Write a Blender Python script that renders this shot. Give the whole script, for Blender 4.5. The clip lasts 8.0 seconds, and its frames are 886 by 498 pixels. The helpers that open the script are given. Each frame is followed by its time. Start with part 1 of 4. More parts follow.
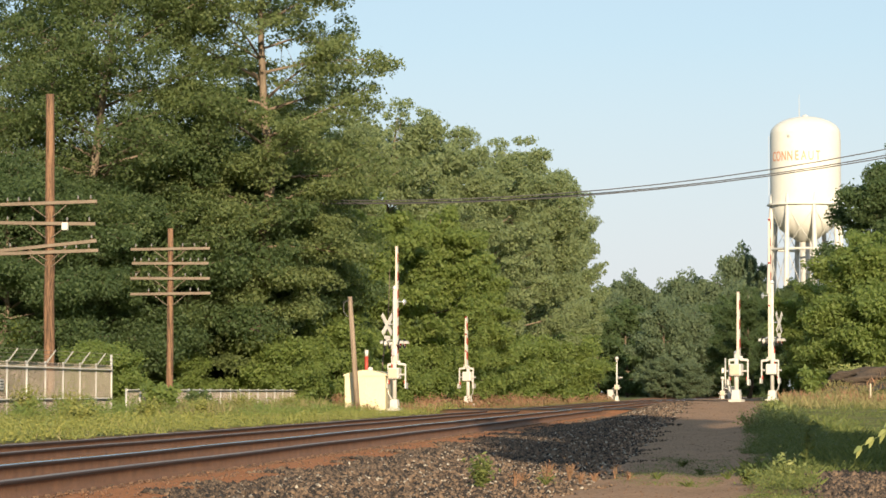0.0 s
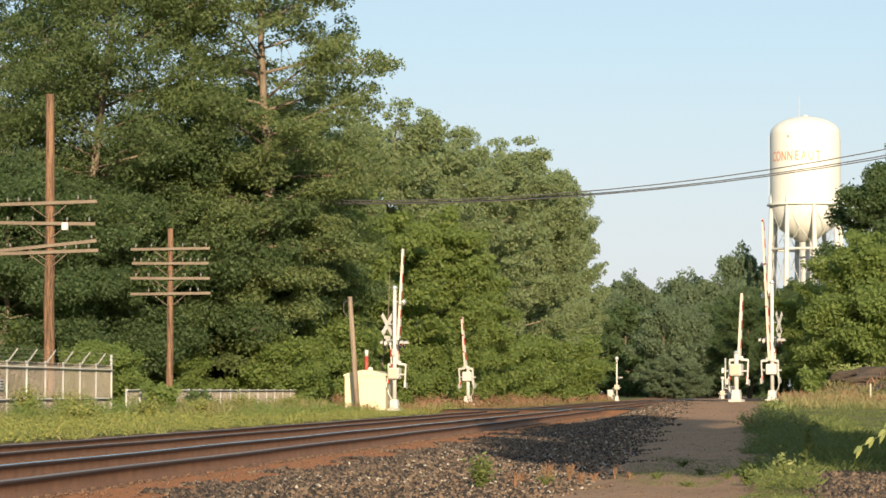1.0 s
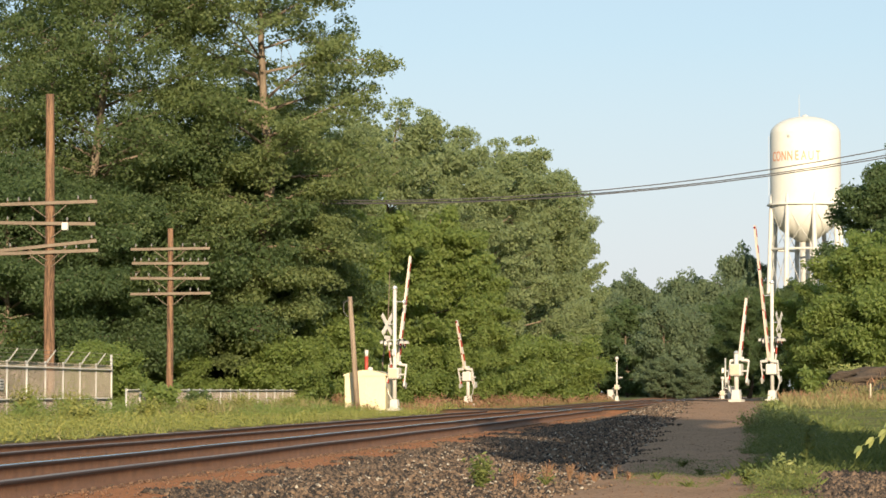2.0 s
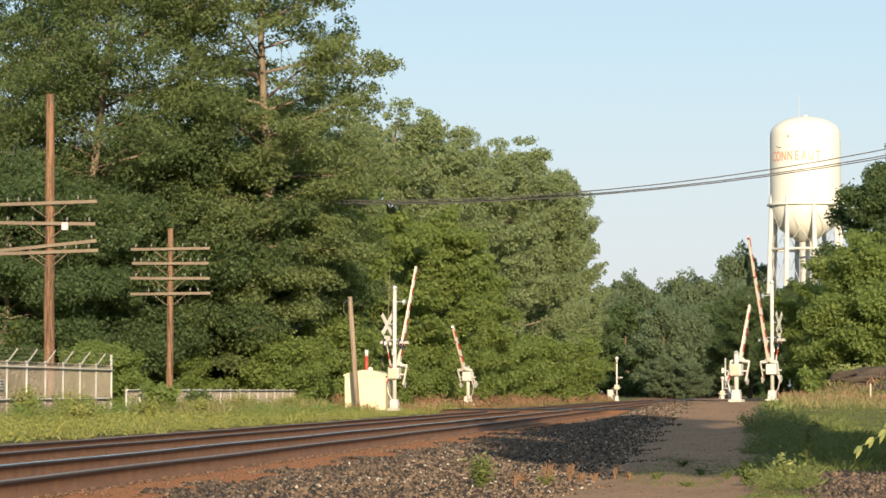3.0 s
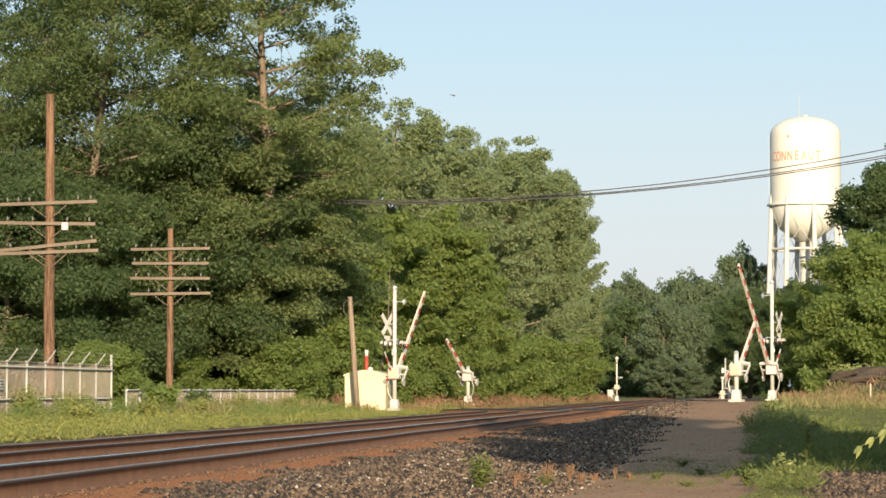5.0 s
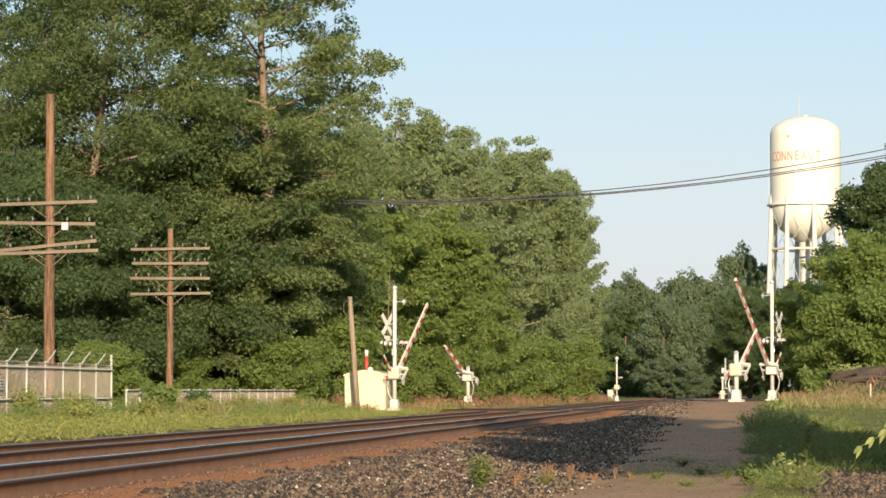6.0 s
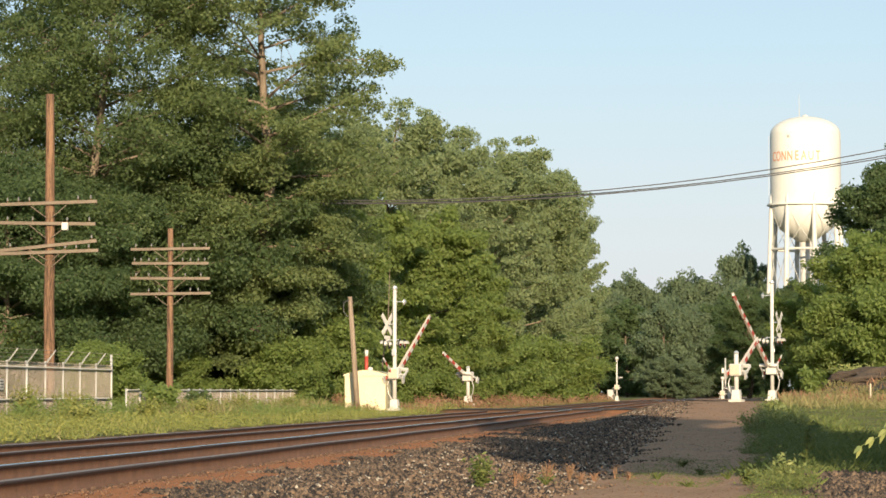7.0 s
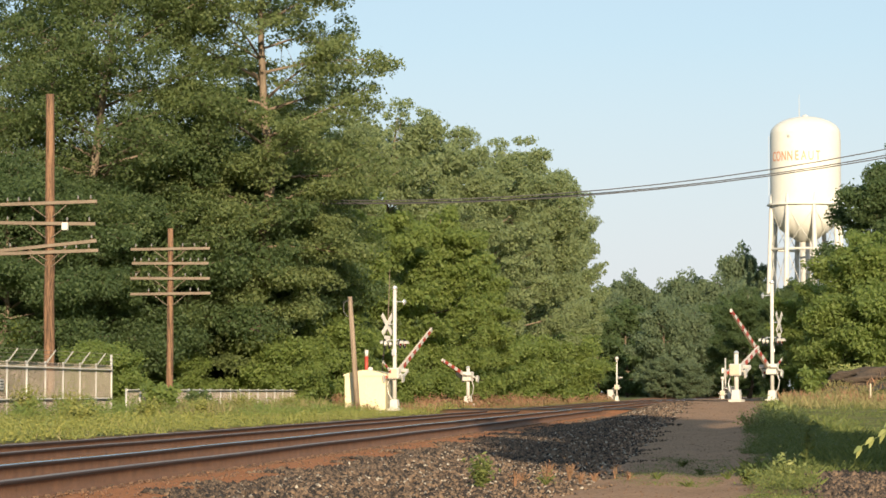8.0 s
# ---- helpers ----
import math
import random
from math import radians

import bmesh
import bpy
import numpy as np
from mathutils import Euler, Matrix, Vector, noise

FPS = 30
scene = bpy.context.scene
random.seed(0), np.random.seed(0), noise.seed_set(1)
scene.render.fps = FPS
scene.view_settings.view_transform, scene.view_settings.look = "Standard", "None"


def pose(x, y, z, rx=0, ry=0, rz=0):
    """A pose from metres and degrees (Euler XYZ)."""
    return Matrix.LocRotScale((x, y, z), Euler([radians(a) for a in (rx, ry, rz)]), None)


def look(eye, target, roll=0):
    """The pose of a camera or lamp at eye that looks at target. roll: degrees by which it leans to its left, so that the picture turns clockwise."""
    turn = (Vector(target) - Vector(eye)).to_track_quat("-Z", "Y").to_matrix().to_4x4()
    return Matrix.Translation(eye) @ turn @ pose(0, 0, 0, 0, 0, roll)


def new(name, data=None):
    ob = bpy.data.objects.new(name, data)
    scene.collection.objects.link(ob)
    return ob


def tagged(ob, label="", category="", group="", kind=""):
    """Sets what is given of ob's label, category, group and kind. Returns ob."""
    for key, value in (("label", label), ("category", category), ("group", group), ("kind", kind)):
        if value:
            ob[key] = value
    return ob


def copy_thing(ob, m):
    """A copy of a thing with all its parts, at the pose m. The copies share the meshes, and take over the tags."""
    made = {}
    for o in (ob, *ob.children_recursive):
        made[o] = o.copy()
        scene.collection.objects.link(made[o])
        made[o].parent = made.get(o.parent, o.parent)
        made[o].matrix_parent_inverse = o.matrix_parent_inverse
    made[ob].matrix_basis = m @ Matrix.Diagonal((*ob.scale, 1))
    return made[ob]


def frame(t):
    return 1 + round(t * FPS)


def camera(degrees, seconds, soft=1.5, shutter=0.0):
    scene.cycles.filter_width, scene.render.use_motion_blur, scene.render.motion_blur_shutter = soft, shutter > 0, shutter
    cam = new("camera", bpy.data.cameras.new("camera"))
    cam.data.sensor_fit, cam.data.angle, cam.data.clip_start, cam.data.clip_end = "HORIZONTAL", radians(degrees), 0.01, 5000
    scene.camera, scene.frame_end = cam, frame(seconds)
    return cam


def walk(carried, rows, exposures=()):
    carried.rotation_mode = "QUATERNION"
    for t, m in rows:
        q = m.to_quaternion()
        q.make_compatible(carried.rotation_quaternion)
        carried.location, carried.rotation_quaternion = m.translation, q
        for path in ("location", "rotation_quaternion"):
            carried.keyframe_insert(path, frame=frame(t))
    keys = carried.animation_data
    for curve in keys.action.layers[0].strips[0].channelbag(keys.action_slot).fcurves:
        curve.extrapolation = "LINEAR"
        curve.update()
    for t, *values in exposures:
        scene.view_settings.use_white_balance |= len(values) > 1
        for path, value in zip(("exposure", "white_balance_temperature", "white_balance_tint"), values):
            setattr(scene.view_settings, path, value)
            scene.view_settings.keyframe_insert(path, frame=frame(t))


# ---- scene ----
# The camera stands still on a tripod beside the track, 0.85 m above the rail heads.
cam = camera(16, 8.0, soft=1.6)
EYE = (0, 0, 0.85)
STAND = look(EYE, (-49.488, 497.033, 0.85 + 22.564))
walk(cam, [(0, STAND), (8, STAND)])

# ---- light: low morning sun from behind the camera ----
SUN_EL, SUN_AZ = radians(15), radians(12)   # height; turn to the right of straight behind
TO_SUN = Vector((math.sin(SUN_AZ) * math.cos(SUN_EL), -math.cos(SUN_AZ) * math.cos(SUN_EL), math.sin(SUN_EL)))
world = bpy.data.worlds.new("sky")
scene.world = world
world.use_nodes = True
wn = world.node_tree.nodes
sky = wn.new("ShaderNodeTexSky")
sky.sky_type, sky.sun_disc = "NISHITA", False
sky.sun_elevation, sky.sun_rotation = SUN_EL, math.atan2(TO_SUN.x, TO_SUN.y)
sky.air_density, sky.dust_density, sky.ozone_density = 1.0, 0.3, 5.0
wn["Background"].inputs[1].default_value = 0.065
tone = wn.new("ShaderNodeMixRGB")
tone.blend_type = "MULTIPLY"
tone.inputs[0].default_value, tone.inputs[2].default_value = 1.0, (1.56, 1.08, 0.90, 1)
world.node_tree.links.new(sky.outputs[0], tone.inputs[1])
haze = wn.new("ShaderNodeMixRGB")          # thin morning haze evens out the clear sky
haze.inputs[0].default_value, haze.inputs[2].default_value = 0.5, (4.35, 5.75, 6.3, 1)
world.node_tree.links.new(tone.outputs[0], haze.inputs[1])
way, height = wn.new("ShaderNodeTexCoord"), wn.new("ShaderNodeSeparateXYZ")
low_band = wn.new("ShaderNodeMapRange")    # the haze thickens and turns mauve towards the horizon
low_band.inputs[1].default_value, low_band.inputs[2].default_value = 0.0, 0.11
low_band.inputs[3].default_value, low_band.inputs[4].default_value = 0.9, 0.0
mauve = wn.new("ShaderNodeMixRGB")
mauve.inputs[2].default_value = (5.15, 5.35, 5.85, 1)
world.node_tree.links.new(way.outputs["Generated"], height.inputs[0])
world.node_tree.links.new(height.outputs[2], low_band.inputs[0])
world.node_tree.links.new(low_band.outputs[0], mauve.inputs[0])
world.node_tree.links.new(haze.outputs[0], mauve.inputs[1])
world.node_tree.links.new(mauve.outputs[0], wn["Background"].inputs[0])
sun = new("sun", bpy.data.lights.new("sun", "SUN"))
sun.data.energy, sun.data.angle, sun.data.color = 4.1, radians(0.6), (1.0, 0.83, 0.58)
sun.matrix_world = look(TO_SUN * 100, (0, 0, 0))
scene.view_settings.exposure = 1.12


# ---- materials ----
def material(name, colour, other=None, scale=3.0, rough=0.8, metal=0.0, bump=0.0, fine=40.0, mix=0.5, island=0.0, piece=0.0,
             spec=0.3, stretch=(1, 1, 1), detail=5.0):
    """A principled material whose colour runs between two tones by a coarse and a fine noise."""
    m = bpy.data.materials.new(name)
    m.use_nodes = True
    n, l = m.node_tree.nodes, m.node_tree.links
    b = n["Principled BSDF"]
    b.inputs["Roughness"].default_value, b.inputs["Metallic"].default_value = rough, metal
    b.inputs["Specular IOR Level"].default_value = spec
    other = other or tuple(c * 0.6 for c in colour)
    co, mp = n.new("ShaderNodeTexCoord"), n.new("ShaderNodeMapping")
    mp.inputs["Scale"].default_value = stretch
    l.new(co.outputs["Object"], mp.inputs["Vector"])
    a, f = n.new("ShaderNodeTexNoise"), n.new("ShaderNodeTexNoise")
    for tex, s in ((a, scale), (f, fine)):
        tex.inputs["Scale"].default_value, tex.inputs["Detail"].default_value = s, detail
        l.new(mp.outputs[0], tex.inputs["Vector"])
    add = n.new("ShaderNodeMath")
    add.operation = "MULTIPLY_ADD"
    add.inputs[1].default_value = 0.5
    l.new(f.outputs[0], add.inputs[0])
    half = n.new("ShaderNodeMath")
    half.operation = "MULTIPLY"
    half.inputs[1].default_value = 0.5
    l.new(a.outputs[0], half.inputs[0])
    l.new(half.outputs[0], add.inputs[2])
    last = add
    for amount, kind, socket in ((island, "ShaderNodeNewGeometry", "Random Per Island"), (piece, "ShaderNodeObjectInfo", "Random")):
        if amount:
            r, e = n.new(kind), n.new("ShaderNodeMath")
            e.operation = "MULTIPLY_ADD"
            e.inputs[1].default_value = amount
            l.new(r.outputs[socket], e.inputs[0])
            l.new(last.outputs[0], e.inputs[2])
            e2 = n.new("ShaderNodeMath")
            e2.operation = "SUBTRACT"
            e2.inputs[1].default_value = amount / 2
            l.new(e.outputs[0], e2.inputs[0])
            last = e2
    ramp = n.new("ShaderNodeValToRGB")
    ramp.color_ramp.elements[0].position, ramp.color_ramp.elements[1].position = 0.5 - mix * 0.4, 0.5 + mix * 0.4
    ramp.color_ramp.elements[0].color, ramp.color_ramp.elements[1].color = (*other, 1), (*colour, 1)
    l.new(last.outputs[0], ramp.inputs[0])
    l.new(ramp.outputs[0], b.inputs["Base Color"])
    if bump:
        bp = n.new("ShaderNodeBump")
        bp.inputs["Strength"].default_value, bp.inputs["Distance"].default_value = bump, 0.02
        l.new(add.outputs[0], bp.inputs["Height"])
        l.new(bp.outputs[0], b.inputs["Normal"])
    return m


def leafy(name, light, dark, through_colour, amount=0.35, scale=0.5):
    """Leaf: a diffuse upper side and light that comes through, each leaf of its own tone."""
    light, dark, through_colour = (tuple(c * k for c, k in zip(q, (1.16, 1.1, 1.24))) for q in (light, dark, through_colour))
    m = material(name, light, dark, scale=scale, fine=3.0, rough=0.55, island=0.7, mix=0.9, spec=0.25)
    n, l = m.node_tree.nodes, m.node_tree.links
    b = n["Principled BSDF"]
    t, mx = n.new("ShaderNodeBsdfTranslucent"), n.new("ShaderNodeMixShader")
    t.inputs[0].default_value = (*through_colour, 1)
    mx.inputs[0].default_value = amount
    l.new(b.outputs[0], mx.inputs[1])
    l.new(t.outputs[0], mx.inputs[2])
    l.new(mx.outputs[0], n["Material Output"].inputs[0])
    return m


M_LOCUST = leafy("locust_leaves", (0.118, 0.155, 0.052), (0.062, 0.096, 0.037), (0.21, 0.275, 0.075), 0.5)
M_HICKORY = leafy("hickory_leaves", (0.16, 0.195, 0.068), (0.09, 0.13, 0.05), (0.27, 0.33, 0.10), 0.5)
# darker green leaf; on far recess and undergrowth it stands in for shade
M_DARKLEAF = leafy("dark_leaves", (0.090, 0.13, 0.046), (0.050, 0.082, 0.034), (0.18, 0.25, 0.075), 0.5)
# lifted and greyed: some distance haze is mixed into this leaf colour
M_POPLAR = leafy("hazed_poplar_leaves", (0.205, 0.25, 0.105), (0.13, 0.172, 0.08), (0.32, 0.39, 0.15), 0.5)
M_BUSH = leafy("bush_leaves", (0.172, 0.218, 0.056), (0.10, 0.148, 0.041), (0.28, 0.365, 0.076), 0.5)
# bluer and greyer: the haze over the far woods is in the leaf colour
M_FAR = leafy("hazed_woodland_leaves", (0.14, 0.185, 0.088), (0.076, 0.112, 0.062), (0.20, 0.26, 0.12), 0.48)
M_GRASS = leafy("grass_blades", (0.145, 0.165, 0.042), (0.052, 0.082, 0.022), (0.13, 0.165, 0.035), 0.3)
M_STRAW = leafy("dry_grass", (0.27, 0.15, 0.08), (0.14, 0.095, 0.048), (0.2, 0.14, 0.06), 0.25)
M_HAY = leafy("hay_grass", (0.24, 0.21, 0.085), (0.12, 0.13, 0.045), (0.2, 0.19, 0.06), 0.3)
M_WEED = leafy("weed_leaves", (0.25, 0.25, 0.062), (0.10, 0.135, 0.036), (0.23, 0.25, 0.03), 0.3, 0.9)
M_SUMAC = leafy("sumac_leaves", (0.25, 0.27, 0.085), (0.13, 0.17, 0.055), (0.25, 0.3, 0.05), 0.3)
M_BARK = material("bark", (0.25, 0.19, 0.135), (0.09, 0.068, 0.05), scale=4, fine=25, bump=0.6, rough=0.95, stretch=(1, 1, 0.25))
M_STONE = material("ballast_stone", (0.175, 0.118, 0.08), (0.026, 0.021, 0.019), scale=4, fine=40, rough=0.9, island=1.25, mix=0.95, bump=0.4)
M_PALE = material("pale_limestone", (0.42, 0.36, 0.29), (0.26, 0.22, 0.18), scale=4, fine=40, rough=0.9, island=0.5)
M_STONE_RUST = material("rusty_ballast", (0.19, 0.105, 0.064), (0.10, 0.058, 0.04), scale=4, fine=40, rough=0.9, island=0.9, mix=0.9, bump=0.4)
M_RAIL = material("rusted_rail_steel", (0.26, 0.128, 0.068), (0.125, 0.064, 0.038), scale=3, fine=30, rough=0.75, metal=0.2, bump=0.2)
M_POLISH = material("polished_rail_head", (0.70, 0.67, 0.64), (0.5, 0.47, 0.45), scale=2, fine=20, rough=0.22, metal=1.0, stretch=(6, 0.2, 1))
M_DULL = material("dull_rail_head", (0.34, 0.27, 0.23), (0.2, 0.15, 0.12), scale=2, fine=20, rough=0.5, metal=0.7, stretch=(6, 0.2, 1))
M_TIE = material("creosoted_tie", (0.13, 0.08, 0.055), (0.055, 0.038, 0.03), scale=5, fine=40, rough=0.9, bump=0.6, piece=0.5, stretch=(0.3, 2, 1))
M_ASPHALT = material("worn_asphalt", (0.075, 0.07, 0.065), (0.045, 0.043, 0.042), scale=0.8, fine=50, rough=0.9, bump=0.4)
M_POLE = material("weathered_pole_wood", (0.25, 0.14, 0.082), (0.05, 0.03, 0.02), scale=5, fine=30, rough=0.9, bump=0.8, mix=0.24, stretch=(2.5, 2.5, 0.16))
M_ARMWOOD = material("grey_crossarm_wood", (0.23, 0.18, 0.135), (0.10, 0.075, 0.055), scale=3, fine=30, rough=0.9, bump=0.5, stretch=(0.3, 2, 2))
M_GREYWOOD = material("silvered_post_wood", (0.32, 0.245, 0.18), (0.15, 0.11, 0.08), scale=4, fine=30, rough=0.9, bump=0.6, mix=0.3, stretch=(2.5, 2.5, 0.16))
M_WHITE = material("white_enamel", (0.62, 0.595, 0.55), (0.42, 0.39, 0.35), scale=1.8, fine=20, rough=0.45, mix=0.7)
M_ALU = material("bare_aluminium", (0.72, 0.72, 0.72), (0.5, 0.5, 0.5), scale=3, fine=30, rough=0.42, metal=0.7)
M_RED = material("red_reflective_band", (0.42, 0.065, 0.045), (0.29, 0.045, 0.03), scale=3, fine=40, rough=0.5)
M_ARMEDGE = material("bare_arm_edge", (0.66, 0.58, 0.50), (0.46, 0.36, 0.29), scale=2, fine=20, rough=0.5, mix=0.6)
M_BEIGE = material("beige_cover_paint", (0.56, 0.46, 0.35), (0.45, 0.36, 0.27), scale=2, fine=20, rough=0.5)
M_SOIL = material("dark_soil", (0.10, 0.075, 0.058), (0.04, 0.03, 0.024), scale=1.5, fine=12, rough=0.95, bump=0.9)
M_PANEL = material("rubber_crossing_panel", (0.05, 0.047, 0.045), (0.03, 0.028, 0.027), scale=2, fine=30, rough=0.85, bump=0.3)
M_RAILPAINT = material("whitened_fence_rail", (0.78, 0.72, 0.64), (0.6, 0.54, 0.47), scale=2, fine=20, rough=0.6)
# the shadow line under the rail head, put in as a dark skin
M_FLANKSHADE = material("shaded_rail_flank", (0.075, 0.05, 0.045), (0.04, 0.03, 0.028), scale=2, fine=25, rough=0.6)
M_GALV = material("galvanised_steel", (0.58, 0.56, 0.52), (0.38, 0.36, 0.33), scale=3, fine=30, rough=0.55, metal=0.35)
M_WIRE = material("chain_link_wire", (0.42, 0.35, 0.285), (0.29, 0.24, 0.195), scale=1.5, fine=20, rough=0.75, metal=0.1)
M_BLACK = material("black_enamel", (0.025, 0.025, 0.025), (0.015, 0.015, 0.015), rough=0.6)
M_LENS = material("red_signal_lens", (0.25, 0.012, 0.01), (0.18, 0.01, 0.01), rough=0.15, spec=0.5)
M_CREAM = material("cream_cabinet_paint", (0.68, 0.585, 0.385), (0.56, 0.47, 0.30), scale=0.9, fine=12, rough=0.5, mix=0.6)
M_TANK = material("ivory_tank_paint", (0.66, 0.64, 0.585), (0.57, 0.545, 0.49), scale=0.12, fine=1.4, rough=0.5, mix=0.7)
M_LETTER = material("faded_orange_lettering", (0.58, 0.25, 0.15), (0.60, 0.32, 0.21), scale=0.4, fine=3, rough=0.6)
M_CABLE = material("cable_sheath", (0.09, 0.085, 0.085), (0.05, 0.05, 0.05), rough=0.6)
M_CONCRETE = material("pale_concrete", (0.56, 0.52, 0.45), (0.40, 0.37, 0.32), scale=3, fine=30, rough=0.9, bump=0.3)
M_GLASSY = material("glass_insulator", (0.22, 0.21, 0.19), (0.12, 0.12, 0.11), rough=0.2, spec=0.6)
M_BIRD = material("grey_plumage", (0.22, 0.21, 0.2), (0.14, 0.13, 0.13), rough=0.8)
M_STAKE = material("painted_stake", (0.5, 0.42, 0.31), (0.36, 0.29, 0.21), rough=0.8)


# ---- mesh helpers ----
def finish(bm, name, mats, smooth=False):
    me = bpy.data.meshes.new(name)
    bm.normal_update()
    bm.to_mesh(me)
    bm.free()
    for m in (mats if isinstance(mats, (list, tuple)) else [mats]):
        me.materials.append(m)
    if smooth:
        me.polygons.foreach_set("use_smooth", [True] * len(me.polygons))
    return me


def part(name, bm, mat, parent, label="", smooth=False, at=None):
    ob = new(name, finish(bm, name, mat, smooth))
    ob.parent = parent
    if at is not None:
        ob.matrix_basis = at
    return tagged(ob, label)


def thing(name, label, category, at=None, group="", kind=""):
    ob = new(name)
    ob.empty_display_size = 0.2
    if at is not None:
        ob.matrix_basis = at
    return tagged(ob, label, category, group, kind)


def box(bm, size, at=(0, 0, 0), bevel=0.0, turn=None, mat=0, taper=1.0):
    m = Matrix.Translation(at) @ (turn or Matrix())
    made = bmesh.ops.create_cube(bm, size=1.0)["verts"]
    for v in made:
        k = taper if v.co.z > 0 else 1.0
        v.co = Vector((v.co.x * size[0] * k, v.co.y * size[1] * k, v.co.z * size[2]))
    if bevel:
        edges = list({e for v in made for e in v.link_edges})
        made = bmesh.ops.bevel(bm, geom=edges, offset=bevel, segments=2, affect="EDGES", profile=0.5)["verts"]
    seen = set(made)
    for v in seen:
        v.co = m @ v.co
    for f in {f for v in seen for f in v.link_faces}:
        f.material_index = mat
    return bm


def tube(bm, points, radii, sides=10, mat=0, cap=True):
    """A tapered tube along points."""
    pts = [Vector(p) for p in points]
    radii = list(radii) if isinstance(radii, (list, tuple)) else [radii] * len(pts)
    rings, side = [], None
    for i, p in enumerate(pts):
        d = (pts[min(i + 1, len(pts) - 1)] - pts[max(i - 1, 0)]).normalized()
        if side is None:
            side = d.orthogonal().normalized()
        side = (side - d * side.dot(d)).normalized()
        up = d.cross(side)
        rings.append([bm.verts.new(p + (side * math.cos(a) + up * math.sin(a)) * radii[i])
                      for a in (2 * math.pi * k / sides for k in range(sides))])
    for a, b in zip(rings, rings[1:]):
        for k in range(sides):
            bm.faces.new((a[k], a[(k + 1) % sides], b[(k + 1) % sides], b[k])).material_index = mat
    if cap:
        bm.faces.new(rings[0][::-1]).material_index = mat
        bm.faces.new(rings[-1]).material_index = mat
    return bm


def lathe(bm, profile, sides=48, mat=0):
    """Turns (radius, height) pairs round the z axis."""
    rings = []
    for r, z in profile:
        rings.append([bm.verts.new((r * math.cos(2 * math.pi * k / sides), r * math.sin(2 * math.pi * k / sides), z)) for k in range(sides)])
    for a, b in zip(rings, rings[1:]):
        for k in range(sides):
            bm.faces.new((a[k], a[(k + 1) % sides], b[(k + 1) % sides], b[k])).material_index = mat
    bm.faces.new(rings[0][::-1]).material_index = mat
    bm.faces.new(rings[-1]).material_index = mat
    return bm


def array_mesh(name, verts, faces, mats, smooth=False):
    """A mesh from numpy arrays: verts (n, 3), faces (m, k)."""
    me = bpy.data.meshes.new(name)
    m, k = faces.shape
    me.vertices.add(len(verts))
    me.vertices.foreach_set("co", np.ascontiguousarray(verts, np.float32).ravel())
    me.loops.add(m * k)
    me.loops.foreach_set("vertex_index", np.ascontiguousarray(faces, np.int32).ravel())
    me.polygons.add(m)
    me.polygons.foreach_set("loop_start", np.arange(0, m * k, k, dtype=np.int32))
    me.update(calc_edges=True)
    for mat in (mats if isinstance(mats, (list, tuple)) else [mats]):
        me.materials.append(mat)
    if smooth:
        me.polygons.foreach_set("use_smooth", np.ones(m, bool))
    return me


def unit(a):
    return a / np.maximum(np.linalg.norm(a, axis=1, keepdims=True), 1e-6)


def leaves(rng, centres, size, normals, long=1.5, fold=0.18, simple=False):
    """A leaf at each centre: folded and pointed (two triangles), or a plain pointed one where they are many and far."""
    n = len(centres)
    s = (size * rng.uniform(0.6, 1.35, n))[:, None]
    nrm = unit(normals)
    d = unit(np.cross(nrm, rng.normal(size=(n, 3))))
    w = np.cross(nrm, d)
    i = np.arange(n)[:, None]
    if simple:
        v = np.empty((n, 3, 3))
        v[:, 0] = centres - d * s * long * 0.4 - w * s * 0.5
        v[:, 1] = centres - d * s * long * 0.3 + w * s * 0.55
        v[:, 2] = centres + d * s * long * 0.6 + nrm * s * fold
        return v.reshape(-1, 3), i * 3 + [[0, 1, 2]]
    v = np.empty((n, 4, 3))
    v[:, 0] = centres - d * s * long * 0.5
    v[:, 1] = centres + w * s * 0.5 + nrm * s * fold
    v[:, 2] = centres + d * s * long * 0.5
    v[:, 3] = centres - w * s * 0.5 + nrm * s * fold
    return v.reshape(-1, 3), np.concatenate([i * 4 + [[0, 1, 2]], i * 4 + [[0, 2, 3]]])


# ---- the lie of the land ----
def step(a, b, x):
    t = np.clip((x - a) / (b - a), 0, 1)
    return t * t * (3 - 2 * t)


def bend(y):
    """The tracks swing gently to the right far off."""
    return np.where(y > 250, (y - 250) ** 2 / 5200.0, 0.0)


